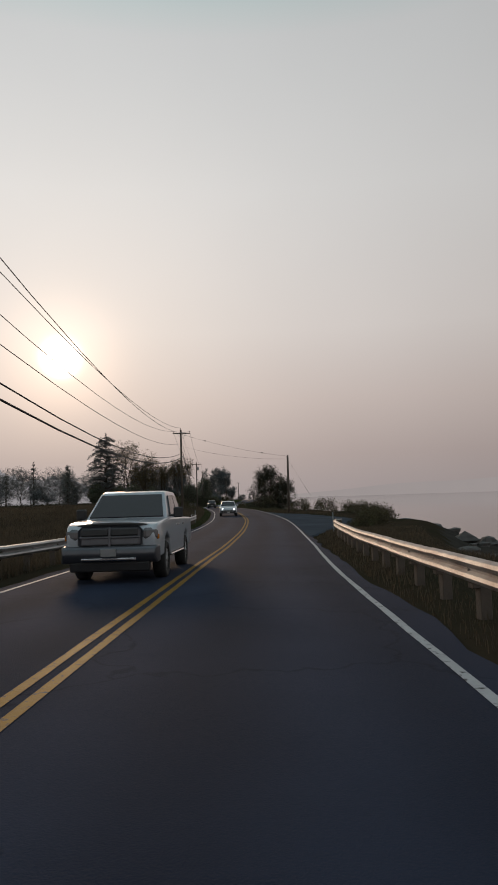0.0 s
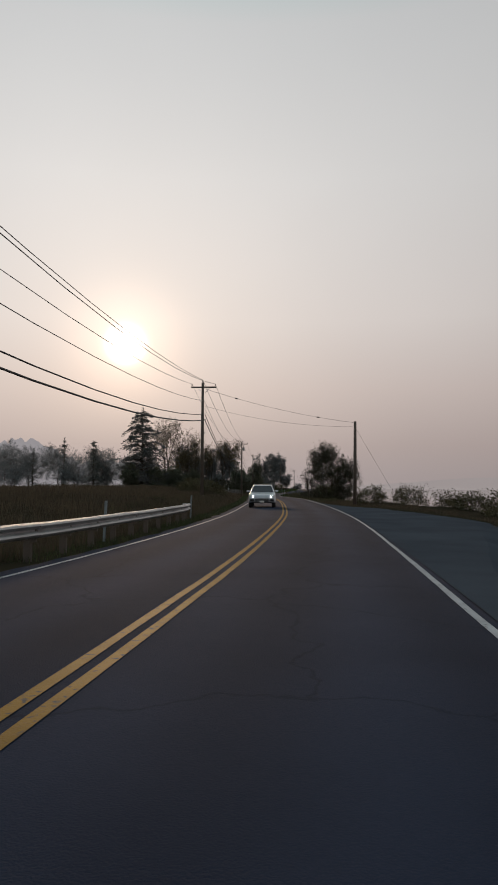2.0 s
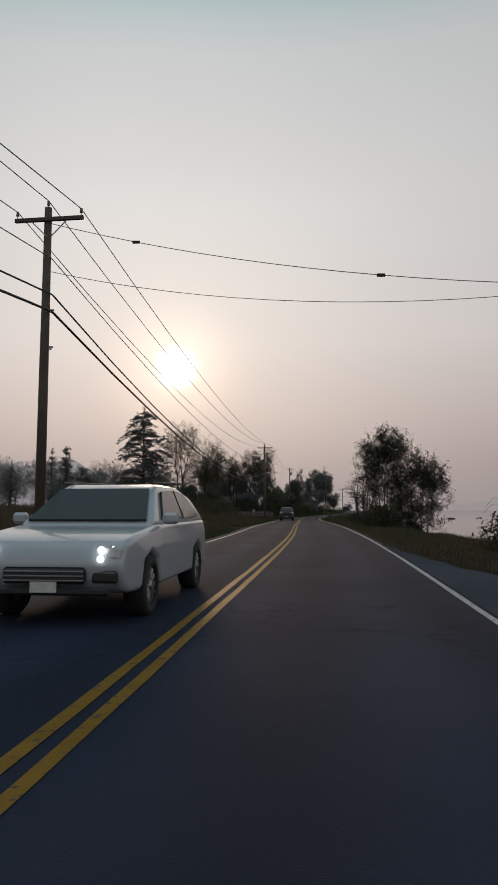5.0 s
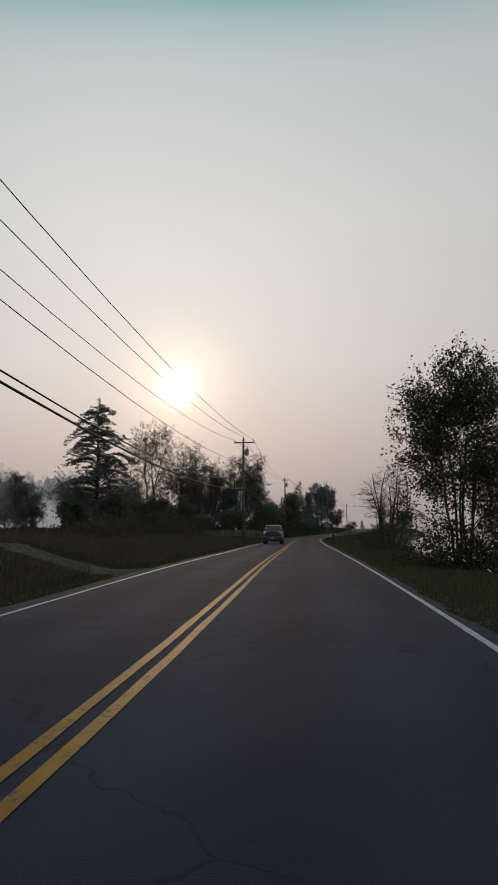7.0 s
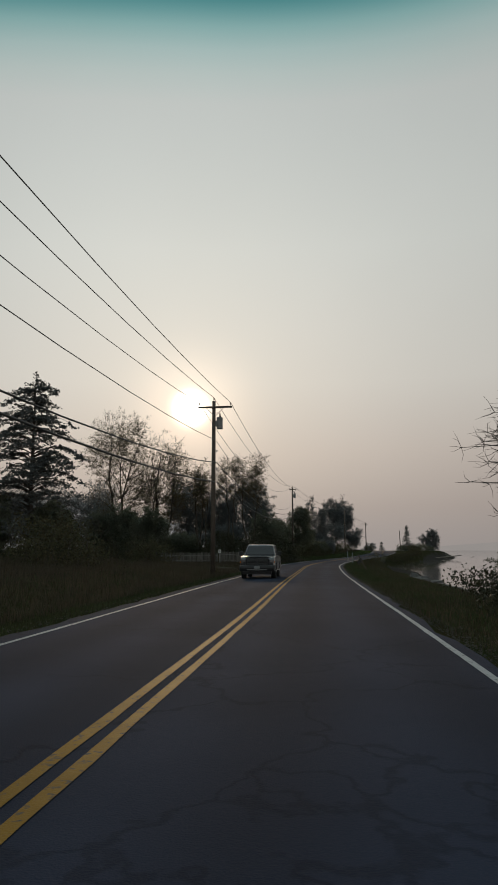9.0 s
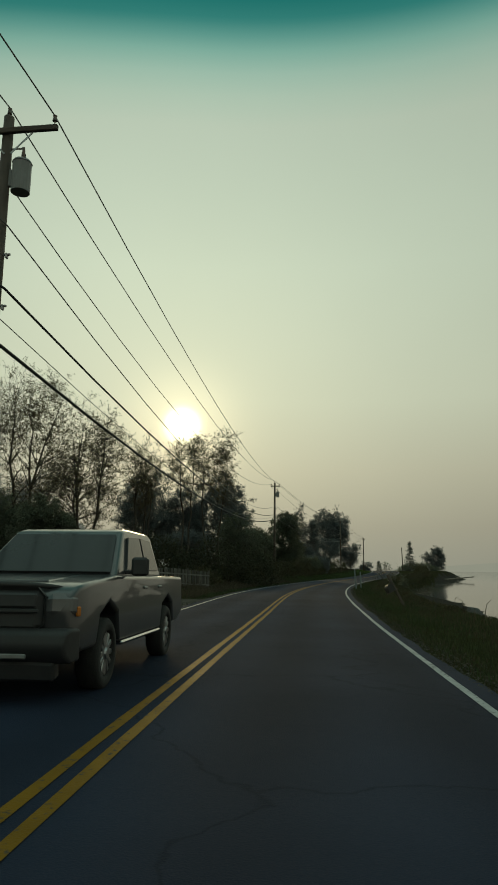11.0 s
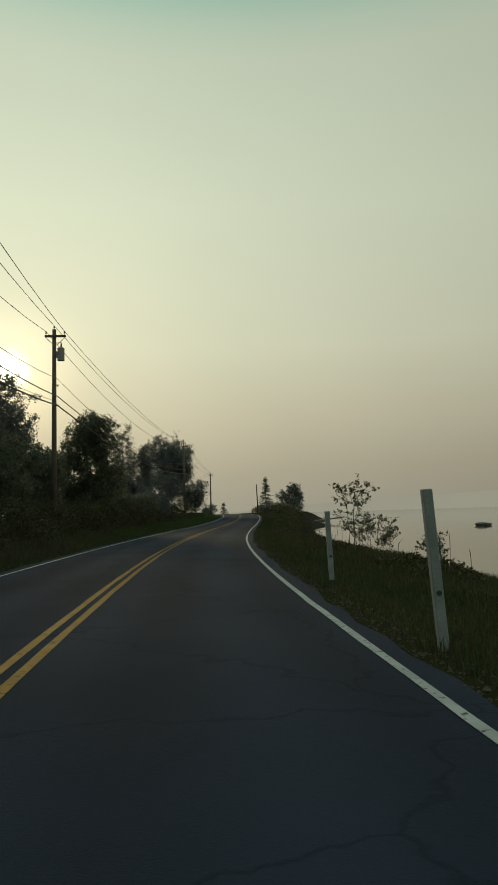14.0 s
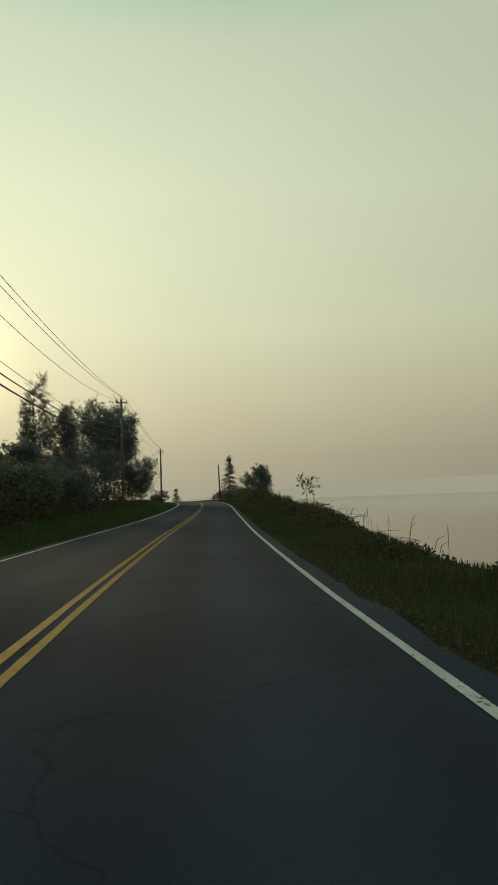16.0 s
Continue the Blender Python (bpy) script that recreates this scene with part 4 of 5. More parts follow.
def build_suv(label, paint, m):
    ob = thing("sport_utility_vehicle", label, "car", m, group="oncoming vehicles")
    low = [(0.04, 0.48), (0.0, 0.72), (0.12, 0.92), (0.45, 1.02), (1.30, 1.10), (2.0, 1.12), (4.6, 1.12), (4.86, 1.0), (4.9, 0.6), (4.7, 0.38), (4.35, 0.36), (4.25, 0.68), (3.95, 0.78), (3.6, 0.68), (3.5, 0.34),
           (1.42, 0.34), (1.30, 0.68), (0.98, 0.78), (0.66, 0.68), (0.55, 0.36), (0.2, 0.36)]
    soft(part("body", solid(low, lambda y, z: 0.985 - 0.12 * max(0, z - 0.85) - 0.22 * max(0, 0.5 - y) - 0.12 * max(0, y - 4.5)), paint, ob), 0.09, 4)
    cab = [(1.22, 1.08), (2.05, 1.56), (2.4, 1.66), (3.6, 1.65), (4.3, 1.50), (4.80, 1.08)]
    soft(part("cabin", solid(cab, lambda y, z: 0.92 - 0.42 * max(0, z - 1.08)), paint, ob), 0.07, 4)
    slab([(-0.80, 1.34, 1.14), (0.80, 1.34, 1.14), (0.64, 2.06, 1.56), (-0.64, 2.06, 1.56)], 0.03, M["car_glass"], "windshield", ob, "dark windshield glass").location = (0, -0.03, 0.02)
    for s in (-1, 1):
        slab([(s * 0.905, 1.75, 1.16), (s * 0.75, 2.25, 1.55), (s * 0.73, 3.0, 1.58), (s * 0.905, 3.0, 1.16)], 0.03, M["car_glass"], "side_window", ob, "dark side window")
        slab([(s * 0.905, 3.08, 1.16), (s * 0.735, 3.08, 1.58), (s * 0.74, 3.75, 1.54), (s * 0.905, 4.3, 1.18)], 0.03, M["car_glass"], "side_window", ob, "dark side window")
        bm = bmesh.new()
        box(bm, (0.22, 0.13, 0.16), (s * 1.05, 1.62, 1.18), (0, 0, s * 10), 0.04)
        part("side_mirror", bm, paint, ob)
        bm = bmesh.new()
        box(bm, (0.34, 0.16, 0.20), (s * 0.70, 0.13, 0.80), (-18, 0, -s * 16), 0.05)
        lamp = part("headlight", bm, M["lamp_lens"], ob, "lit four-point headlight")
        for dx in (-0.065, 0.065):
            for dz in (-0.045, 0.055):
                bm = bmesh.new()
                cyl(bm, 0.036, 0.036, 0.02, (s * 0.70 + dx, 0.03 + (0.03 if dz > 0 else 0) + s * dx * 0.25, 0.80 + dz), (70, 0, 0), 10)
                part("light_point", bm, M["lamp_on"], lamp)
        bm = bmesh.new()
        box(bm, (0.34, 0.05, 0.14), (s * 0.68, 0.02, 0.56), (0, 0, -s * 12), 0.03)
        part("side_intake", bm, M["black_plastic"], ob)
        bm = bmesh.new()
        box(bm, (0.04, 1.9, 0.035), (s * 0.66, 3.05, 1.70), (1.5, 0, 0), 0.012)
        part("roof_rail", bm, M["black_plastic"], ob)
        for y in (0.98, 3.92):
            build_wheel(ob, s * 0.84, y, 0.37, 0.27)
    bm = bmesh.new()
    box(bm, (0.96, 0.06, 0.19), (0, -0.005, 0.57), bevel=0.04)
    g = part("grille", bm, M["black_plastic"], ob)
    for k in range(3):
        bm = bmesh.new()
        box(bm, (0.92, 0.03, 0.016), (0, -0.035, 0.52 + 0.05 * k), bevel=0.004)
        part("grille_bar", bm, M["grey_paint"], g)
    bm = bmesh.new()
    box(bm, (1.5, 0.08, 0.10), (0, 0.02, 0.40), bevel=0.03)
    part("lower_intake", bm, M["black_plastic"], ob)
    bm = bmesh.new()
    box(bm, (0.31, 0.012, 0.13), (0, -0.03, 0.45), bevel=0.004)
    part("number_plate", bm, M["sign_white"], ob, "blank pale plate")
    return ob


def lane_pose(y, d):
    return pose(float(cx(y)) + d, y, float(cz(y)) + 0.03, math.degrees(math.atan(np.interp(y, LINE[:, 1], TANG[:, 2]))), 0, -heading(y))


build_pickup("white pickup truck with chrome grille in the oncoming lane", M["car_white"], M["chrome"], lane_pose(14.0, -1.38), M["shaded_metal"])
build_suv("white sport utility car with lit headlights in the oncoming lane", M["car_white"], lane_pose(75.0, -1.62))
build_pickup("dark pickup truck in the oncoming lane beside the field", M["car_dark"], M["grey_paint"], lane_pose(165.2, -1.70), M["black_plastic"])


# ---- trees and plants ----
def leaves(rng, centres, spread, size, per, flat=0.0, droop=0.0):
    """Many small four-cornered leaves scattered round the given centres."""
    n = len(centres) * per
    c = np.repeat(centres, per, axis=0) + rng.normal(0, 1, (n, 3)) * np.asarray(spread)
    a = rng.normal(0, 1, (n, 3))
    a[:, 2] = a[:, 2] * (1 - flat) - droop
    a /= np.linalg.norm(a, axis=1)[:, None]
    b = np.cross(a, rng.normal(0, 1, (n, 3)))
    b /= np.linalg.norm(b, axis=1)[:, None] + 1e-9
    s = size * rng.uniform(0.6, 1.4, n)[:, None]
    k = np.cross(a, b) * s * 0.12
    V = np.stack([c - a * s * 0.5, c + b * s * 0.28 + k, c + a * s * 0.5, c - b * s * 0.28 + k], 1).reshape(-1, 3)
    F = np.arange(n * 4).reshape(-1, 4)
    return V, F


def plant(name, label, category, x, y, polys, crown, bark, leaf, group="", sides=5, sink=0.15):
    ob = thing(name, label, category, pose(x, y, stand(x, y) - sink), group=group)
    if polys:
        v, f = tubes(polys, sides)
        part_mesh("trunk", mesh_from("trunk", v, f, bark, True), ob)
    if crown is not None:
        part_mesh("crown", mesh_from("crown", crown[0], crown[1], leaf), ob)
    return ob


def blob_points(rng, n, centre, radii, hollow=0.55, lumpy=0.25):
    """Points filling the outer part of an uneven crown."""
    v = rng.normal(0, 1, (n, 3))
    v /= np.linalg.norm(v, axis=1)[:, None]
    ph = rng.uniform(0, 6.28, 6)
    bump = 1 + lumpy * (np.sin(3 * v[:, 0] + ph[0]) * np.sin(3.5 * v[:, 2] + ph[1]) + 0.7 * np.sin(6 * v[:, 1] + ph[2]) * np.sin(6 * v[:, 0] + ph[3]) + 0.5 * np.sin(10 * v[:, 2] + ph[4]) * np.sin(9 * v[:, 1] + ph[5]))
    r = (hollow + (1 - hollow) * rng.uniform(0, 1, n) ** 0.6) * bump
    return np.array(centre) + v * r[:, None] * np.array(radii)


def crown_points(rng, n, h, w, bottom, lobes, fill):
    """Points inside an uneven crown made of several rounded masses."""
    c = np.array([0, 0, h * (0.5 + bottom / 2)])
    R = np.array([w / 2, w / 2, h * (0.5 - bottom / 2)])
    v = rng.normal(0, 1, (lobes, 3))
    v /= np.linalg.norm(v, axis=1)[:, None]
    cen = np.vstack([c[None], c + v * R * rng.uniform(0.5, 0.68, (lobes, 1))])
    rad = np.vstack([R[None] * 0.62, R * rng.uniform(0.30, 0.46, (lobes, 1))])
    which = rng.choice(lobes + 1, n, p=np.r_[0.22, np.full(lobes, 0.78 / lobes)])
    u = rng.normal(0, 1, (n, 3))
    u /= np.linalg.norm(u, axis=1)[:, None]
    p = cen[which] + u * rad[which] * (rng.uniform(fill, 1, (n, 1)) ** 0.6)
    p[:, 2] = p[:, 2] * h / max(p[:, 2].max(), 0.1)
    return p[p[:, 2] > 0.3]


def curve(rng, a, b, bow, n=5):
    u = np.linspace(0, 1, n)[:, None]
    side = rng.normal(0, 1, 3) * bow * np.linalg.norm(b - a)
    side[2] = abs(side[2]) * 0.3 - bow * 0.2
    return a * (1 - u) + b * u + side * np.sin(u * math.pi)


def reach_tree(seed, x, y, h, w, label, leaf, bark, targets, twigs, per, size, bottom, stems, lobes, fill, spread, group, name, draw_twigs=True, thick=0.016, low=0.0, tight=0.22, fan=0.17):
    """A tree whose limbs fork from the trunk out to every part of its crown, with twigs and leaves at their ends."""
    rng = np.random.default_rng(seed)
    P = crown_points(rng, targets, h, w, bottom, lobes, fill)
    polys, nodes = [], []
    for s in range(stems):
        a = 6.28 * s / stems + rng.uniform(-0.5, 0.5)
        out = np.array([math.cos(a), math.sin(a), 0])
        foot = out * (0.10 * stems**0.5 if stems > 1 else 0)
        top = out * (w * fan if stems > 1 else w * 0.03) + np.array([0, 0, h * rng.uniform(0.72, 0.9)])
        path = curve(rng, foot, top, 0.035, 9) + np.vstack([np.zeros(3), rng.normal(0, 0.006 * h, (8, 3)) * [1, 1, 0.2]])
        r = thick * h / stems**0.4
        polys.append((path, np.linspace(r, r * 0.18, 9)))
        nodes += [(q, r * (1 - 0.8 * k / 8)) for k, q in enumerate(path) if k >= (1 if bottom < 0.15 else 2)]
    # main limbs
    big = P[rng.permutation(len(P))[: max(8, len(P) // 14)]]
    base_n = len(nodes)
    for t in big[np.argsort(big[:, 2])]:
        q = t * np.array([0.72, 0.72, 0.92])
        cand = np.array([k[0] for k in nodes[:base_n]])
        cost = np.linalg.norm(cand - q, axis=1) + 1.3 * np.maximum(0, cand[:, 2] - q[2] + 0.10 * h)
        k = int(cost.argmin())
        path = curve(rng, nodes[k][0], q, 0.10, 6)
        r = nodes[k][1] * 0.5
        polys.append((path, np.linspace(r, max(0.008, r * 0.3), 6)))
        nodes += [(z, max(0.012, r * (1 - 0.14 * m))) for m, z in enumerate(path) if m >= 2]
    cand = np.array([k[0] for k in nodes])
    tips = []
    for t in P:
        cost = np.linalg.norm(cand - t, axis=1) + 0.8 * np.maximum(0, cand[:, 2] - t[2])
        k = int(cost.argmin())
        path = curve(rng, cand[k], t, 0.10, 4)
        r = min(nodes[k][1] * 0.5, 0.03)
        polys.append((path, np.linspace(max(r, 0.010), 0.006, 4)))
        d = path[-1] - path[-2]
        d /= np.linalg.norm(d) + 1e-9
        for _ in range(twigs):
            e = d * 0.6 + rng.normal(0, 0.7, 3) + np.array([0, 0, 0.15])
            e = e / np.linalg.norm(e) * spread * rng.uniform(0.6, 1.5)
            if draw_twigs:
                polys.append((np.array([t, t + e * 0.55 + rng.normal(0, 0.03, 3), t + e]), np.array([0.006, 0.004, 0.002]) * (1.5 if h > 10 else 1.0)))
            tips += [t + e * 0.45, t + e * 0.8, t + e * 1.05]
    tips = np.array(tips)
    tips = tips[tips[:, 2] > low * h]
    crown = leaves(rng, tips, spread * tight, size, per) if per else None
    return plant(name, label, "tree", x, y, polys, crown, M[bark], M[leaf], group, 4 if draw_twigs else 3)


def broadleaf(seed, x, y, h, w, label, leaf="leaf", bark="bark", targets=420, per=7, size=0.16, bottom=0.0, stems=1, group="roadside trees", spread=0.5, name="tree", lobes=9, twigs=4, fill=0.3, draw_twigs=False):
    return reach_tree(seed, x, y, h, w, label, leaf, bark, targets, twigs, per, size, bottom, stems, lobes, fill, spread, group, name, draw_twigs)


def open_tree(seed, x, y, h, w, label, leaf="leaf_sparse", bark="bark", targets=260, per=1, size=0.15, bottom=0.25, stems=1, group="roadside trees", name="tree", lobes=8, spread=0.6, thick=0.012, twigs=5, fill=0.2, low=0.0, tight=0.15, fan=0.17):
    return reach_tree(seed, x, y, h, w, label, leaf, bark, targets, twigs, per, size, bottom, stems, lobes, fill, spread, group, name, True, thick, low, tight, fan)


def conifer(seed, x, y, h, w, label, leaf="needle", rows=26, gap=0.25, group="roadside trees", per=10, size=0.30, lean=0.0, base=0.10, name="conifer_tree", taper=0.7, dense=3.0):
    """A fir: straight trunk with tiers of uneven drooping branches carrying flat needle sprays."""
    rng = np.random.default_rng(seed)
    polys = [(np.array([(0, 0, 0), (lean * h * 0.3, 0, h * 0.4), (lean * h, 0, h)]), np.array([0.018 * h, 0.012 * h, 0.02]))]
    pts = []
    for k in range(rows):
        f = base + (0.97 - base) * (k + rng.uniform(-0.4, 0.4)) / rows
        f = max(base, f)
        z = h * f
        for b in range(7):
            if rng.random() < gap:
                continue
            a = rng.uniform(0, 6.28)
            L = max(0.3, w / 2 * (1 - f) ** taper * rng.uniform(0.55, 1.15))
            u = np.linspace(0, 1, 6)[:, None]
            fw = np.array([math.cos(a), math.sin(a), 0])
            sd = np.array([-math.sin(a), math.cos(a), 0])
            z0 = z + rng.uniform(-1.0, 1.0) * h / rows
            path = np.array([lean * z, 0, z0]) + fw * L * u + np.array([0, 0, L]) * (0.22 * np.sin(u * 2.6) - 0.22 * u * u)
            polys.append((path, np.linspace(0.006 * h * (1 - f) + 0.012, 0.008, 6)))
            m = max(4, int(L * dense))
            q = rng.uniform(0.18, 1.0, m) ** 0.8
            c = np.stack([np.interp(q, u[:, 0], path[:, i]) for i in range(3)], -1)
            c = c + sd * (rng.normal(0, 0.13, m) * L * (1.1 - q * 0.6))[:, None] + np.array([0, 0, 1]) * rng.normal(-0.04, 0.05, m)[:, None]
            pts.append(c)
    pts.append(np.stack([np.full(10, lean * h), np.zeros(10), np.linspace(h * 0.90, h * 1.0, 10)], -1))
    V, F = leaves(rng, np.concatenate(pts), (0.22, 0.22, 0.07), size, per, 0.6, 0.2)
    return plant(name, label, "tree", x, y, polys, (V, F), M["bark"], M[leaf], group, 4)


def bush(seed, x, y, w, l, h, label, leaf="bramble", clumps=130, per=24, size=0.12, name="bush", group="roadside bushes", canes=14, turn=0.0, spread=0.16, lumpy=0.3):
    """A low mound of leaves over arching canes."""
    rng = np.random.default_rng(seed)
    polys = []
    c, s = math.cos(radians(turn)), math.sin(radians(turn))
    rot = np.array([[c, -s, 0], [s, c, 0], [0, 0, 1]])
    for k in range(canes):
        p0 = np.array([rng.uniform(-w, w) * 0.35, rng.uniform(-l, l) * 0.38, 0.0])
        a = rng.uniform(0, 6.28)
        reach, top = rng.uniform(0.2, 0.5) * min(w, l), h * rng.uniform(0.75, 1.2)
        u = np.linspace(0, 1, 6)[:, None]
        path = p0 + np.array([math.cos(a), math.sin(a), 0]) * reach * u + np.array([0, 0, 1]) * top * np.sin(u * 2.2)
        polys.append((path @ rot.T, np.linspace(0.014, 0.004, 6)))
    pts = blob_points(rng, clumps, (0, 0, h * 0.30), (w / 2, l / 2, h * 0.70), 0.45, lumpy)
    pts = pts[pts[:, 2] > 0.02] @ rot.T
    base = stand(x, y)
    off = np.array([stand(x + p[0], y + p[1]) - base for p in pts])
    pts[:, 2] += off
    ob = thing(name, label, "bush", pose(x, y, base - 0.05), group=group)
    v, f = tubes(polys, 4)
    tagged(part_mesh("stem", mesh_from("stem", v, f, M["bark"]), ob), kind="stuff")
    V, F = leaves(rng, pts, spread, size, per)
    part_mesh("foliage", mesh_from("foliage", V, F, M[leaf]), ob)
    return ob


# west side, field and woods
conifer(11, -14.6, 205.5, 22.3, 17.0, "tall ragged dark fir standing at the field's edge", rows=38, gap=0.30, per=9, size=0.30, taper=0.47, dense=3.4)
broadleaf(33, -17.5, 202.0, 7.0, 8.0, "dark undergrowth tree below the tall fir", targets=260, per=6, size=0.24)
broadleaf(34, -11.0, 203.0, 6.5, 7.0, "dark undergrowth tree below the tall fir", targets=240, per=6, size=0.24)
open_tree(35, -8.8, 228.5, 22.0, 15.0, "tall thin-crowned alder with sparse brown leaves", targets=1150, stems=3, per=2, size=0.12, thick=0.016, tight=0.10, spread=0.6, lobes=18, fill=0.15, bottom=0.12)
open_tree(12, -2.8, 227.5, 18.8, 10.4, "tall thin-crowned alder with sparse brown leaves", targets=900, stems=4, per=2, size=0.12, thick=0.017, tight=0.10, spread=0.6, lobes=22, fill=0.15, bottom=0.12)
open_tree(13, 2.2, 231.0, 13.5, 3.4, "tall slender alder with sparse leaves", targets=140, stems=2, per=2, size=0.12, thick=0.016, tight=0.10, bottom=0.3, spread=0.6, lobes=13, fill=0.05)
open_tree(14, 10.4, 232.0, 15.4, 7.6, "slender alder rising behind darker trees", targets=320, stems=2, per=2, size=0.12, tight=0.10, bottom=0.40)
open_tree(15, 6.8, 233.0, 15.4, 4.8, "slender alder rising behind darker trees", targets=230, stems=2, per=2, size=0.12, tight=0.10, bottom=0.4)
open_tree(28, 3.2, 229.0, 14.4, 4.6, "slender alder rising behind darker trees", targets=180, stems=2, per=2, size=0.12, tight=0.10, bottom=0.4)
broadleaf(18, -7.5, 221.0, 6.5, 8.0, "dense dark rounded tree at the wood's edge", targets=500, per=6, size=0.18)
broadleaf(16, 6.8, 275.0, 16.4, 13.6, "dense dark rounded tree behind slender alders", leaf="leaf_hazed", targets=950, per=6, size=0.21, spread=0.7, lobes=14, fill=0.45)
broadleaf(17, -5.2, 276.0, 17.2, 13.8, "dense dark rounded tree behind slender alders", leaf="leaf_hazed", targets=950, per=6, size=0.21, spread=0.7, lobes=14, fill=0.45)
broadleaf(37, 1.0, 277.0, 15.0, 11.0, "dense dark rounded tree behind slender alders", leaf="leaf_hazed", targets=700, per=6, size=0.21, spread=0.7, lobes=12, fill=0.45)
broadleaf(36, -0.8, 211.0, 6.0, 5.2, "dense dark rounded tree at the wood's edge", targets=420, per=6, size=0.17)
broadleaf(19, 18.2, 266.0, 9.3, 7.4, "dense dark leafy tree beside the road", targets=700, per=7, size=0.155)
broadleaf(20, 14.2, 258.0, 6.5, 6.0, "dense dark leafy tree beside the road", targets=420, per=7, size=0.155)
broadleaf(21, 33.2, 353.0, 17.0, 13.0, "tall broad rounded maple beside the far road", leaf="leaf_hazed", targets=760, per=4, size=0.27, bottom=0.1, spread=0.9, lobes=12)
broadleaf(22, 30.0, 340.0, 8.5, 12.0, "low spreading tree under the maple", leaf="leaf_hazed", targets=420, per=5, size=0.21, spread=0.7)
broadleaf(27, 38.0, 346.0, 6.5, 7.0, "low spreading tree under the maple", leaf="leaf_hazed", targets=300, per=5, size=0.19, spread=0.6)
open_tree(23, 22.7, 320.3, 15.0, 4.2, "slender pale birch with thin foliage", leaf="leaf_hazed", bark="pale_bark", targets=320, per=3, size=0.15, bottom=0.1)
broadleaf(24, 26.0, 323.0, 11.5, 4.6, "narrow leafy tree beside the birch", leaf="leaf_hazed", targets=260, per=5, size=0.19, spread=0.6)
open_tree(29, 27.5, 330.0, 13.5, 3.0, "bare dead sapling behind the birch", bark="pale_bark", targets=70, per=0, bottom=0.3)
broadleaf(25, 21.5, 300.0, 5.5, 9.0, "bushy green tree on the bank", leaf="leaf_hazed", targets=340, per=6, size=0.18)
broadleaf(26, 24.5, 288.0, 3.0, 7.0, "bushy green tree on the bank", leaf="leaf_hazed", targets=280, per=6, size=0.17)
conifer(31, -22.3, 177.8, 11.6, 5.6, "small dark spire-shaped fir in the field", rows=24, per=8, size=0.24, leaf="needle_hazed")
broadleaf(32, -24.3, 200.0, 9.6, 5.8, "rounded dark tree at the field's edge", leaf="leaf_hazed", targets=260, per=5, size=0.21, spread=0.6)
# far wood: thinned crowns and pale leaf colour imitate haze
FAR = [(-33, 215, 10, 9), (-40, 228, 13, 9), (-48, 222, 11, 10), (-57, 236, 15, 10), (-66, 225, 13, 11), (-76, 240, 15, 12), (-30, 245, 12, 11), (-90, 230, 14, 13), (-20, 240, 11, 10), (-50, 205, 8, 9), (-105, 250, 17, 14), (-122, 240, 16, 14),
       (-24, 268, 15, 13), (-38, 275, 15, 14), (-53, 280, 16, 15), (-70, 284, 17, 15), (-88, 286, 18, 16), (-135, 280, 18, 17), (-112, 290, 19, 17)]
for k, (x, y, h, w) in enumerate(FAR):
    broadleaf(40 + k, x, y, h, w * 1.45, "hazy grey-green tree in the far wood", leaf="leaf_hazed", targets=330, per=4, size=0.185, spread=0.9, group="far wood")
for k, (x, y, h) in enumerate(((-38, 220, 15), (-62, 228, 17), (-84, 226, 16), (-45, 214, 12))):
    conifer(60 + k, x, y, h, 5.0, "hazy spire-shaped fir in the far wood", leaf="needle_hazed", rows=18, per=6, size=0.22, group="far wood")

for k, (x, y, h, w) in enumerate(((-17, 246, 10, 9), (-11, 243, 6.5, 8), (-1.5, 246, 3.2, 7), (5.5, 244, 5.0, 8), (11.8, 246, 7.0, 7.4), (-8.5, 219, 7, 7), (0.3, 221, 2.8, 5.5), (13.5, 281, 7.5, 7), (19.5, 286, 3.6, 7), (22.5, 276, 2.3, 5))):
    broadleaf(80 + k, x, y, h, w, "shaded leafy tree filling the wood's edge", leaf="leaf_hazed" if y > 240 and x < 8 else "leaf", targets=420, per=5, size=0.19, spread=0.6, group="wood edge")

# east side, shore
broadleaf(171, 19.8, 121.4, 7.9, 5.4, "large many-stemmed leafy tree on the shore bank", leaf="leaf_dark", targets=850, per=2, size=0.115, stems=6, spread=0.42, lobes=20, bottom=0.06, twigs=4, draw_twigs=True)
broadleaf(172, 22.9, 123.0, 7.4, 5.8, "many-stemmed leafy tree on the shore bank", leaf="leaf_dark", targets=700, per=2, size=0.115, stems=5, spread=0.42, lobes=16, bottom=0.06, twigs=4, draw_twigs=True)
open_tree(73, 20.7, 141.0, 6.0, 4.7, "leafless many-stemmed shrub above the water", per=0, stems=7, targets=430, bottom=0.10, name="bare_shrub", thick=0.034, fan=0.25, spread=0.34, twigs=5, fill=0.05, lobes=14)
conifer(74, 59.2, 371.6, 9.2, 6.4, "small spire-shaped fir on the point", leaf="needle_hazed", rows=24, per=7, size=0.20, taper=1.0, base=0.04)
broadleaf(75, 73.0, 396.0, 8.0, 9.5, "ragged wind-bent tree overhanging the water", leaf="leaf_hazed", targets=260, per=5, size=0.26, spread=0.8, lobes=7)
conifer(76, 60.1, 438.8, 6.5, 6.5, "small hazy fir beyond the bend", leaf="needle_hazed", rows=16, per=8, size=0.22, taper=1.0, base=0.04)
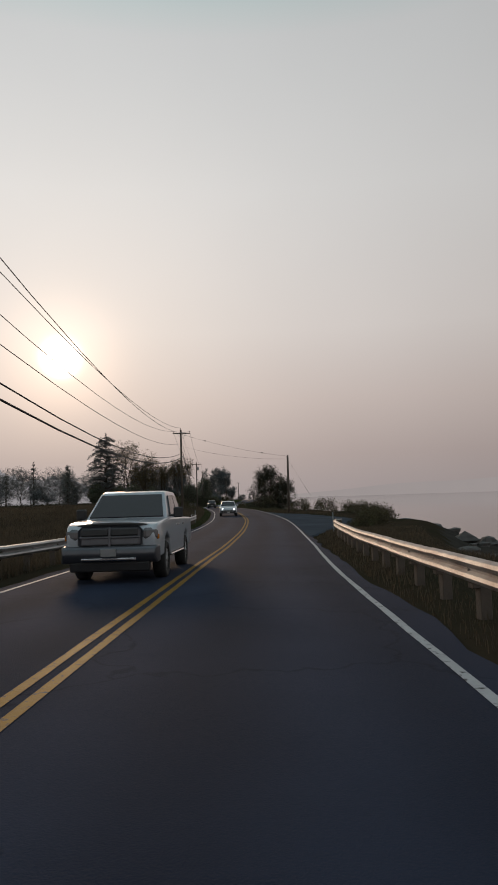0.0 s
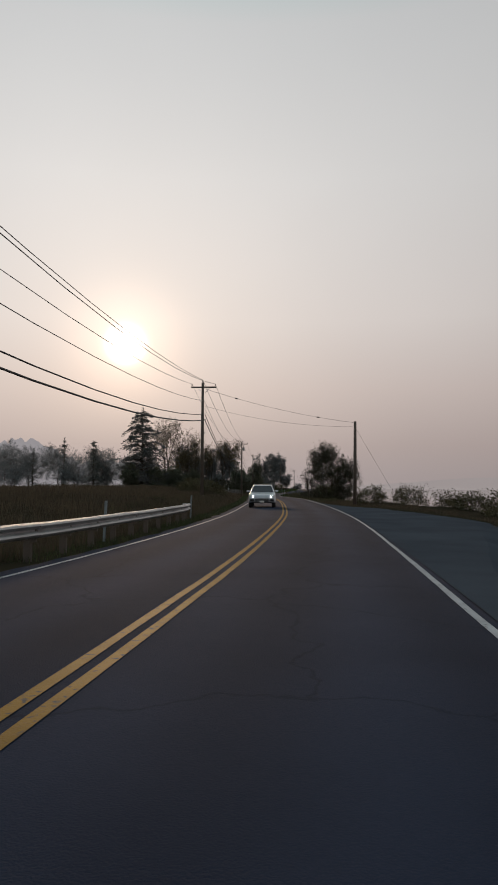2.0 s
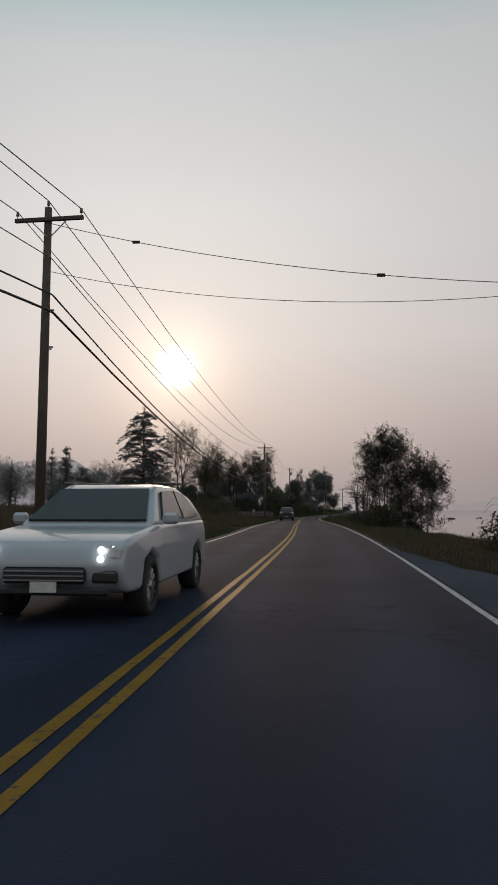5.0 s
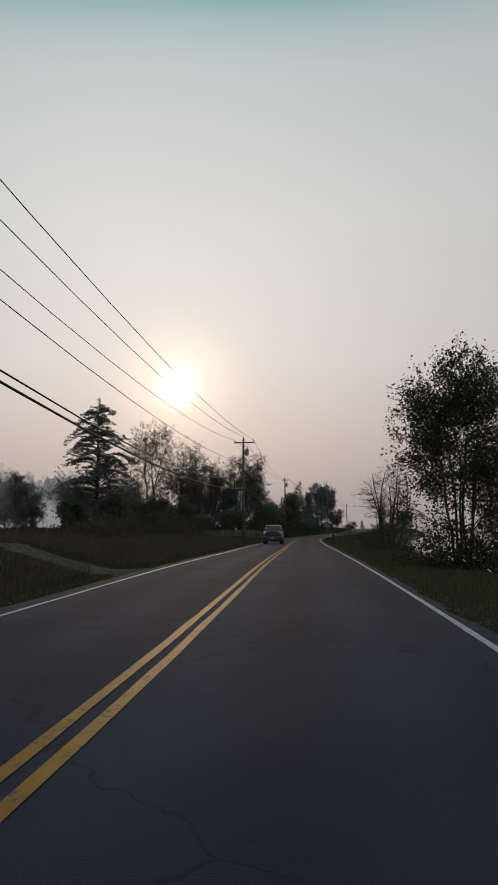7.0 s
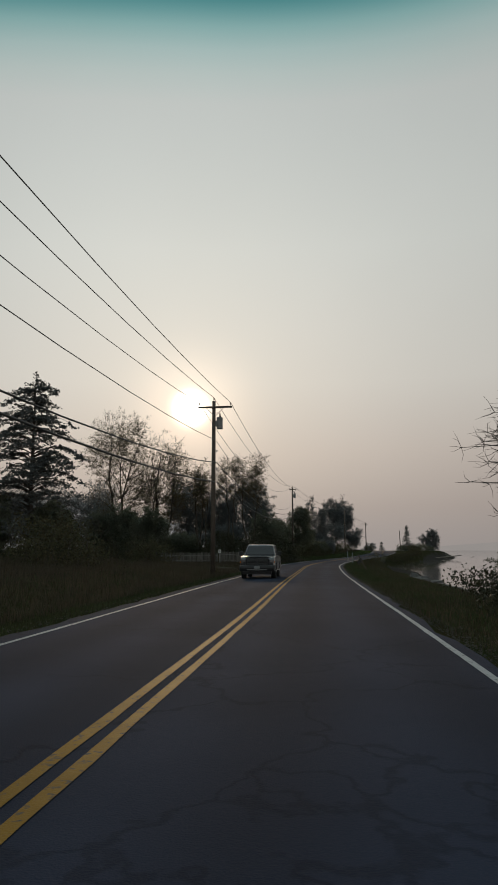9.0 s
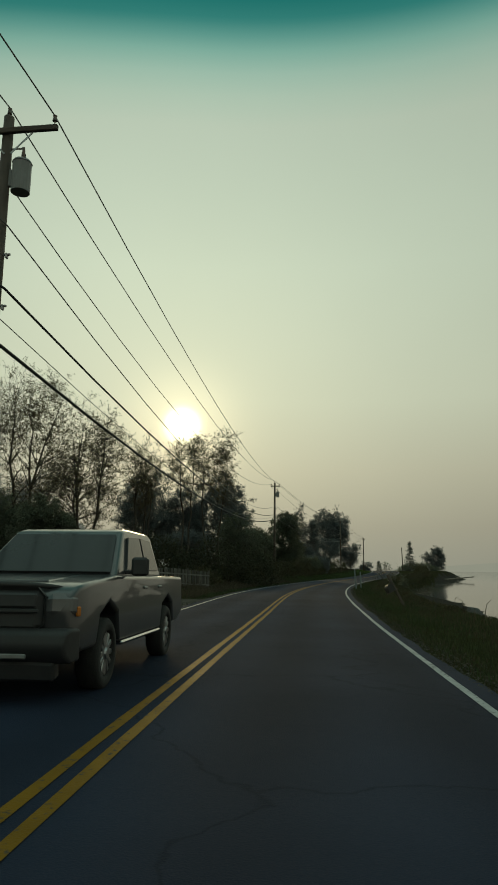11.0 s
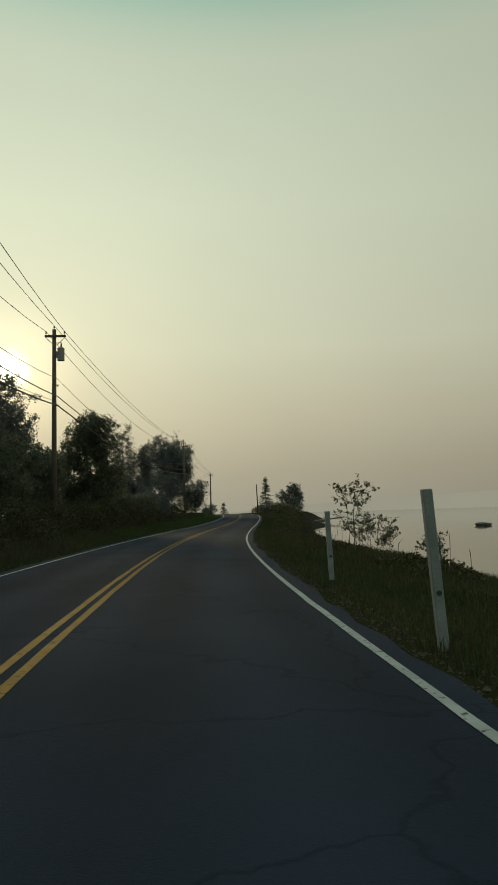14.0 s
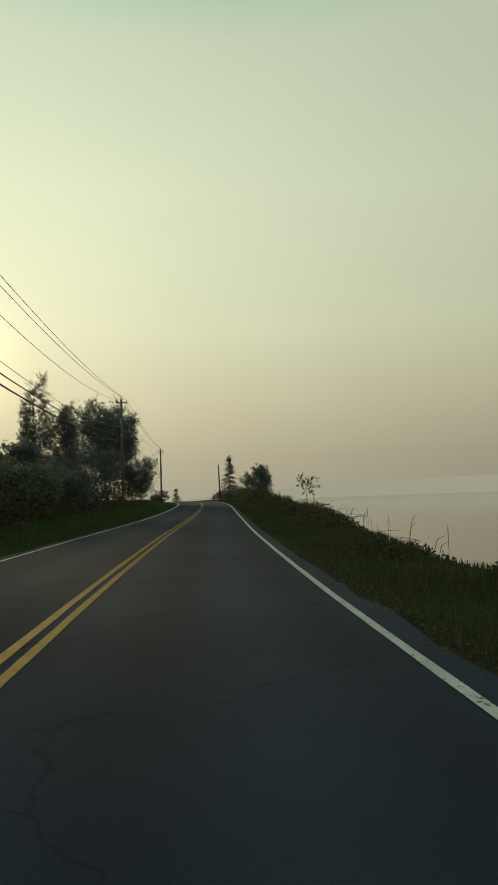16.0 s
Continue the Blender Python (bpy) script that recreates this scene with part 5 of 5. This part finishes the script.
broadleaf(77, 54.5, 432.0, 3.6, 7.0, "low hazy tree beyond the bend", leaf="leaf_hazed", targets=140, per=5, size=0.22, spread=0.6)
for k, (x, y, w, h) in enumerate(((57.5, 371.0, 4.5, 1.9), (60.5, 376.0, 5.0, 2.2), (64.0, 381.0, 5.0, 2.4), (67.5, 387.0, 5.0, 2.4), (71.0, 391.0, 4.5, 1.8))):
    bush(80 + k, x, y, w, 6.0, h, "dense dark brush covering the point", clumps=260, per=14, size=0.19, leaf="leaf", spread=0.22)
for k, (x, y, w, h) in enumerate(((27.0, 436.0, 9.0, 1.8), (35.0, 442.0, 9.0, 1.5), (46.0, 452.0, 9.0, 1.2), (53.0, 440.0, 8.0, 1.5), (62.0, 446.0, 9.0, 1.3))):
    bush(86 + k, x, y, w, 6.0, h, "low hazy growth beyond the bend", clumps=220, per=14, size=0.2, leaf="leaf_hazed", spread=0.24)
build_pole(56.3, 368.0, 7.4, 0, 0, False, "bare leaning wooden pole on the point", name="leaning_pole", lean=-3.0)

rng = random.Random(5)
# dark growth at the shore tree's foot
for k, (x, y, w, h) in enumerate(((19.3, 121.0, 2.8, 1.6), (21.6, 122.4, 3.0, 1.7))):
    bush(90 + k, x, y, w, 3.0, h, "low dark leafy bush under the shore tree", clumps=240, per=16, size=0.12, leaf="leaf_dark")
# bushes by the pull-out and service pole
for k, (x, y, w, l, h) in enumerate(((18.6, 88.0, 3.2, 4.0, 1.5), (21.2, 84.0, 3.6, 4.0, 1.7), (23.6, 79.5, 3.4, 4.0, 1.5), (21.6, 71.0, 3.0, 5.0, 1.2), (20.2, 62.0, 2.6, 5.0, 1.1), (17.5, 53.0, 2.6, 5.0, 1.2), (14.2, 44.5, 2.4, 4.0, 1.0))):
    bush(100 + k, x, y, w, l, h, "low dark bramble bush beside the pull-out", clumps=260, per=16, size=0.12)
# west bank growth
for k, (y, d, w, l, h) in enumerate(((108, -8.0, 4.0, 6.0, 1.5), (113, -10.5, 4.0, 5.0, 1.6), (101, -9.5, 3.0, 5.0, 1.1), (160, -11.0, 5.0, 7.0, 2.4), (166, -13.5, 6.0, 6.0, 2.8), (152, -14.0, 5.0, 6.0, 1.8), (182, -12.0, 4.0, 6.0, 2.2), (140, -12.5, 5.0, 6.0, 1.2),
                                     (212, -7.6, 2.4, 6.0, 1.1), (219, -8.0, 2.6, 6.0, 1.4), (226, -7.6, 2.6, 6.0, 1.4), (233, -7.4, 2.6, 6.0, 1.5), (240, -7.4, 2.8, 6.0, 1.6), (247, -8.2, 3.0, 6.0, 1.8), (254, -8.0, 3.2, 6.0, 1.9), (261, -8.0, 3.2, 6.0, 2.0), (268, -8.0, 3.4, 6.5, 2.2), (275, -8.5, 3.6, 6.5, 1.8), (283, -8.8, 3.8, 7.0, 1.9), (291, -9.0, 3.8, 7.0, 2.1), (300, -9.5, 4.0, 8.0, 2.8), (310, -9.5, 4.0, 8.0, 2.6), (320, -9.5, 4.0, 8.0, 2.4))):
    bush(130 + k, float(cx(y)) + d, y, w, l, h, "tangled green and brown undergrowth on the roadside bank", clumps=260, per=18, size=0.13, turn=-heading(y), leaf="bramble")
# low wood-edge thicket behind the fence and under the alders
for k in range(9):
    y, x = 214 + 2.2 * (k % 5), -6 + 2.6 * k
    bush(170 + k, x, y, 5.0, 5.0, 3.0 + 0.6 * (k % 3) if not 1 < k < 5 else 2.0, "dark thicket at the wood's edge", clumps=320, per=16, size=0.17, leaf="leaf_dark", spread=0.22)
for k, (x, y, w, h) in enumerate(((-14, 190, 9, 1.6), (-8, 196, 8, 2.0), (-20, 186, 9, 1.4), (-28, 190, 10, 2.0), (-2, 204, 7, 2.2), (-36, 196, 12, 2.4))):
    bush(185 + k, x, y, w, 5.0, h, "long low hedge across the field", clumps=260, size=0.18, leaf="leaf_dark", spread=0.26)
# east bank growth: low tangle first, then a rising hedge
for k in range(9):
    y = 188 + 8.0 * k
    d = float(bank_edge(y)) + 0.2 + rng.uniform(-0.4, 0.5)
    bush(200 + k, float(cx(y)) + d, y, 1.8, 6.0, 0.16 + 0.14 * rng.random(), "low tangle of brambles along the shore bank", clumps=190, size=0.08, turn=-heading(y), canes=5, spread=0.05)
for k, (y, d, h) in enumerate(((264, 8.2, 0.10), (270, 8.2, 0.18), (276, 8.2, 0.42), (282, 8.2, 0.66), (290, 8.6, 0.62), (298, 8.8, 0.75), (307, 9.0, 1.0), (318, 9.4, 1.3), (330, 9.6, 1.6), (342, 9.8, 1.9), (354, 10.0, 2.1))):
    bush(230 + k, float(cx(y)) + d, y, 4.0, 8.5, h, "thick bramble hedge on the shore bank", clumps=420, per=14, size=0.12, turn=-heading(y), leaf="bramble", spread=0.11)
for k, (x, y, w, h) in enumerate(((20.3, 143.0, 2.2, 1.2), (21.6, 149.5, 3.0, 0.9), (25.2, 158.0, 2.6, 1.2), (26.4, 163.0, 2.6, 1.1))):
    bush(246 + k, x, y, w, 4.0, h, "low leafy bush at the water's edge", clumps=180, per=12, size=0.11, leaf="leaf_dark")
for k, (x, y, h) in enumerate(((27.4, 226.5, 2.3), (28.6, 228.6, 1.7), (29.8, 229.6, 1.6), (28.9, 224.0, 1.2), (24.6, 159.0, 2.4), (41.2, 281.0, 2.6))):
    open_tree(250 + k, x, y, h, h * 0.65, "young leafy willow shoots on the shore bank", leaf="leaf", per=2, size=0.10, stems=4, targets=26, bottom=0.2, spread=0.22, group="saplings", name="sapling", twigs=3)


# ---- grass ----
def grass(name, label, n, y0, y1, d0, d1, h0, h1, width, mat, seed, bias=1.0):
    rng = np.random.default_rng(seed)
    y = rng.uniform(y0, y1, n)
    u = rng.uniform(0, 1, n) ** bias
    d = d0 + (d1 - d0) * u
    patch = np.sin(y * 0.7 + 2 * np.sin(d)) * np.sin(d * 1.3 + y * 0.13)
    keep = rng.uniform(-1.2, 1, n) < patch * 0.6 + 0.75
    track = ((np.abs(y - 190.6) < 3.9 - 0.08 * (d + 4)) | ((np.abs(y - 118.2) < 2.0) & (d > -8))) & (d < 0) & (d > -14)
    keep &= ~track
    lot = (d > 0) & (d < np.interp(y, [31, 38, 46, 56, 66, 75, 82, 88, 92], [3.9, 5.1, 7.3, 9.7, 9.3, 7.1, 5.1, 4.2, 3.9]))
    keep &= ~lot
    y, d = y[keep], d[keep]
    n = len(y)
    p = np.stack([cx(y) + d, y, ground(y, d) - 0.02], -1)
    h = rng.uniform(h0, h1, n) * (0.7 + 0.5 * np.clip(patch[keep], 0, 1))
    a = rng.uniform(0, 6.28, n)
    w = width * rng.uniform(0.6, 1.4, n)
    side = np.stack([np.cos(a), np.sin(a), 0 * a], -1) * w[:, None] / 2
    lean = np.stack([np.cos(a + 1.57 + rng.normal(0, 0.6, n)), np.sin(a + 1.57), 0 * a], -1) * (h * rng.uniform(0.05, 0.5, n))[:, None]
    mid = p + lean * 0.35 + np.stack([0 * h, 0 * h, h * 0.6], -1)
    tip = p + lean + np.stack([0 * h, 0 * h, h], -1)
    V = np.stack([p - side, p + side, mid + side * 0.8, mid - side * 0.8, tip], 1).reshape(-1, 3)
    b = np.arange(n) * 5
    F = np.stack([b, b + 1, b + 2, b + 3], -1).tolist() + np.stack([b + 3, b + 2, b + 4], -1).tolist()
    tagged(new(name, mesh_from(name, V, F, mat)), label, "grass", kind="stuff")


grass("dry_grass", "tall dry brown grass along the field bank", 260000, 15, 240, -4.6, -18, 0.15, 0.55, 0.013, M["grass_dry"], 1, 1.4)
grass("field_grass", "dry brown grass across the field", 170000, 20, 240, -14, -60, 0.25, 0.65, 0.030, M["grass_dry"], 2, 1.5)
grass("verge_grass", "short green grass at the road's edge", 140000, 40, 330, -3.75, -8.5, 0.06, 0.26, 0.013, M["grass_green"], 3, 1.4)
grass("lawn_grass", "bright green mown grass at the far road's edge", 60000, 255, 400, -3.75, -7.2, 0.05, 0.16, 0.022, M["lawn"], 9, 1.0)
grass("verge_tufts", "pale dry tufts hugging the road's edge", 22000, 110, 300, 3.85, 4.55, 0.03, 0.16, 0.012, M["grass_dry"], 10, 1.0)
grass("shore_grass", "green grass on the shore verge", 280000, 100, 320, 3.95, 9.0, 0.05, 0.22, 0.014, M["grass_green"], 4, 1.0)
grass("shore_dry_grass", "dry brown grass on the shore verge", 110000, -5, 160, 3.85, 10.0, 0.06, 0.28, 0.012, M["grass_dry"], 5, 1.0)
grass("bank_dry_grass", "dry brown grass along the bank's edge", 52000, 160, 320, 5.2, 8.8, 0.08, 0.26, 0.011, M["grass_dry"], 6, 0.8)


def seed_stalks(n, y0, y1, seed):
    """Single tall dry stalks with drooping heads along the bank's edge."""
    rng = np.random.default_rng(seed)
    polys = []
    for _ in range(n):
        y = rng.uniform(y0, y1)
        p = np.array(spot(y, float(bank_edge(y)) - rng.uniform(-0.3, 1.6)))
        h, a = rng.uniform(0.35, 0.95), rng.uniform(0, 6.28)
        w = np.array([math.cos(a), math.sin(a), 0]) * h * rng.uniform(0.05, 0.25)
        up = np.array([0, 0, h])
        polys.append((np.array([p, p + up * 0.55 + w * 0.3, p + up * 0.92 + w * 0.8, p + up + w * 1.5]), np.array([0.0035, 0.003, 0.006, 0.002])))
    v, f = tubes(polys, 4)
    tagged(new("seed_stalks", mesh_from("seed_stalks", v, f, M["grass_dry"])), "thin dry seed stalks standing along the shore bank", "grass", kind="stuff")


seed_stalks(230, 160, 300, 12)


def pebbles(name, label, n, y0, y1, d0, d1, size, mat, seed, zup=0.0):
    """Loose stones, each a small uneven lump."""
    rng = np.random.default_rng(seed)
    y, d = rng.uniform(y0, y1, n), d0 + (d1 - d0) * rng.uniform(0, 1, n) ** 1.4
    p = np.stack([cx(y) + d, y, np.maximum(ground(y, d), np.where(np.abs(d) < 4.1, cz(y), -9)) + zup], -1)
    s = size * rng.lognormal(0, 0.45, n)
    octa = np.array([(1, 0, 0), (0, 1, 0), (-1, 0, 0), (0, -1, 0), (0, 0, 0.75), (0, 0, -0.5)], float)
    V = (p[:, None] + octa[None] * s[:, None, None] * rng.uniform(0.6, 1.3, (n, 6, 1))).reshape(-1, 3)
    tri = np.array([(0, 1, 4), (1, 2, 4), (2, 3, 4), (3, 0, 4), (1, 0, 5), (2, 1, 5), (3, 2, 5), (0, 3, 5)])
    F = (np.arange(n)[:, None, None] * 6 + tri[None]).reshape(-1, 3)
    tagged(new(name, mesh_from(name, V, F, mat)), label, "gravel", kind="stuff")


pebbles("shoulder_gravel", "pale loose gravel along the road's shoulder", 26000, 84, 300, 3.74, 4.5, 0.012, M["gravel"], 7)
pebbles("west_gravel", "loose gravel at the field side shoulder", 6000, 60, 300, -3.66, -4.4, 0.014, M["gravel"], 8)


# ---- shore rocks, driftwood ----
def build_rock(seed, x, y, z, s, label="dark wet boulder on the shore"):
    rng = np.random.default_rng(seed)
    bm = bmesh.new()
    bmesh.ops.create_icosphere(bm, subdivisions=2, radius=1.0)
    ph = rng.uniform(0, 6.28, 6)
    for v in bm.verts:
        c = v.co
        k = 1 + 0.22 * math.sin(3 * c.x + ph[0]) * math.sin(3 * c.y + ph[1]) + 0.18 * math.sin(5 * c.z + ph[2]) + rng.normal(0, 0.04)
        v.co = Vector((c.x * s[0], c.y * s[1], c.z * s[2])) * k
    me = bpy.data.meshes.new("boulder")
    bm.to_mesh(me)
    bm.free()
    me.materials.append(M["rock"])
    ob = new("boulder", me)
    ob.matrix_world = pose(x, y, z, 0, 0, math.degrees(ph[3]))
    tagged(ob, label, "rock", group="shore rocks")


for k in range(60):
    y = rng.uniform(5, 60) if k < 30 else rng.uniform(130, 205)
    d = float(bank_edge(y)) + rng.uniform(1.8, 5.2)
    s = rng.uniform(0.25, 0.75)
    g = float(ground(y, d))
    build_rock(300 + k, float(cx(y)) + d, y, g + s * 0.1, (s * rng.uniform(0.9, 1.6), s, s * rng.uniform(0.5, 0.8)))

# lone rocks standing out of the calm water
build_rock(380, 32.5, 176.1, -2.42, (1.0, 0.8, 0.42), "dark rock standing out of calm water")
build_rock(381, 71.0, 291.8, -2.45, (1.3, 1.2, 0.5), "low dark rock far out in calm water")


def build_log(path, r, label):
    v, f = tube(path, np.linspace(r, r * 0.55, len(path)), 9)
    ob = thing("driftwood_log", label, "log", group="driftwood")
    part_mesh("stem", mesh_from("stem", v, f, M["driftwood"], True), ob)
    p = np.array(path[-2])
    for k in range(4):
        q = [p, p + np.array([0.5 - 0.25 * k, 0.4, 0.35]), p + np.array([1.2 - 0.5 * k, 0.7, 0.8 + 0.1 * k])]
        v, f = tube(q, [r * 0.3, r * 0.2, r * 0.08], 5)
        part_mesh("branch", mesh_from("branch", v, f, M["driftwood"], True), ob)


build_log([(61.0, 356.0, -2.4), (65.0, 355.5, -2.2), (69.0, 355.0, -1.8), (73.5, 354.5, -1.3)], 0.26, "long pale fallen trunk reaching over the water")


# ---- fence, mailbox ----
def build_fence(a, b, h, label, mat, step=0.155, gap=0.03, seed=3):
    rng = random.Random(seed)
    a, b = Vector(a), Vector(b)
    L = (b - a).length
    ob = thing("board_fence", label, "fence", group="fences")
    turn = math.degrees(math.atan2(b.y - a.y, b.x - a.x))
    pm = bmesh.new()
    box(pm, (step - gap, 0.022, h), (0, 0, h / 2), bevel=0.004)
    board = bpy.data.meshes.new("board")
    pm.to_mesh(board)
    pm.free()
    board.materials.append(mat)
    n = int(L / step)
    for k in range(n):
        p = a.lerp(b, (k + 0.5) / n)
        o = part_mesh("board", board, ob)
        o.matrix_world = pose(p.x, p.y, stand(p.x, p.y) + 0.04 + rng.uniform(-0.03, 0.03), rng.uniform(-1.5, 1.5), rng.uniform(-1.5, 1.5), turn)
    for k in range(int(L / 2.2) + 1):
        p = a.lerp(b, min(1, k * 2.2 / L))
        bm = bmesh.new()
        box(bm, (0.10, 0.10, h + 0.25), (p.x, p.y, stand(p.x, p.y) + h / 2), (0, 0, turn), 0.008)
        part("fence_post", bm, mat, ob)
    for z in (0.25, h - 0.22):
        bm = bmesh.new()
        m = a.lerp(b, 0.5)
        box(bm, (L, 0.04, 0.09), (m.x + 0.03 * math.sin(radians(turn)), m.y - 0.04 * math.cos(radians(turn)), (stand(a.x, a.y) + stand(b.x, b.y)) / 2 + z), (0, -math.degrees(math.atan2(stand(b.x, b.y) - stand(a.x, a.y), L)), turn), 0.006)
        part("fence_rail", bm, M["grey_wood"], ob, "paler weathered rail")
    return ob


build_fence((8.05, 201.95, 0), (11.9, 207.4, 0), 1.12, "weathered grey board fence with leaning boards", M["fence_wood"], gap=0.045)
build_fence((2.0, 199.6, 0), (7.85, 201.7, 0), 1.0, "weathered grey board fence in shadow", M["fence_wood"], seed=4)
sg = thing("yard_sign", "small white sign on a fence post", "sign", pose(8.0, 201.75, stand(8.0, 201.75), 0, 0, 8))
bm = bmesh.new()
box(bm, (0.09, 0.09, 1.35), (0, 0, 0.66), bevel=0.006)
part("post", bm, M["grey_wood"], sg)
bm = bmesh.new()
box(bm, (0.26, 0.02, 0.36), (0, -0.06, 1.22), bevel=0.004)
part("panel", bm, M["sign_white"], sg, "white panel with unreadable marks")
for k in range(3):
    bm = bmesh.new()
    box(bm, (0.18 - 0.03 * k, 0.006, 0.03), (0, -0.073, 1.31 - 0.08 * k))
    part("text_bar", bm, M["black_plastic"], sg)

mb = thing("mailbox", "knocked-over dark mailbox on a leaning post", "mailbox", pose(22.5, 190.6, stand(22.5, 190.6) - 0.1, -6, -27, 6))
bm = bmesh.new()
box(bm, (0.11, 0.11, 1.75), (0, 0, 0.80), bevel=0.01)
part("post", bm, M["pole_wood"], mb)
bm = bmesh.new()
prof = [(-0.16, 0)] + [(-0.16 * math.cos(math.pi * k / 8), 0.20 + 0.16 * math.sin(math.pi * k / 8)) for k in range(9)] + [(0.16, 0)]
rings = []
for yy in (-0.30, 0.30):
    rings.append([bm.verts.new((x - 0.22, yy, 0.92 + z)) for x, z in prof])
n = len(prof)
for i in range(n):
    bm.faces.new((rings[0][i], rings[0][(i + 1) % n], rings[1][(i + 1) % n], rings[1][i]))
bm.faces.new(rings[0][::-1])
bm.faces.new(rings[1])
shell = part("mailbox_shell", bm, M["dark_metal"], mb, "dark weathered metal shell")
bm = bmesh.new()
box(bm, (0.03, 0.02, 0.2), (0.0, -0.1, 1.25), (0, 0, 0), 0.004)
part("flag", bm, M["dark_metal"], mb)
bm = bmesh.new()
box(bm, (0.5, 0.30, 0.04), (-0.18, 0, 0.90), bevel=0.006)
part("support_board", bm, M["pole_wood"], mb)
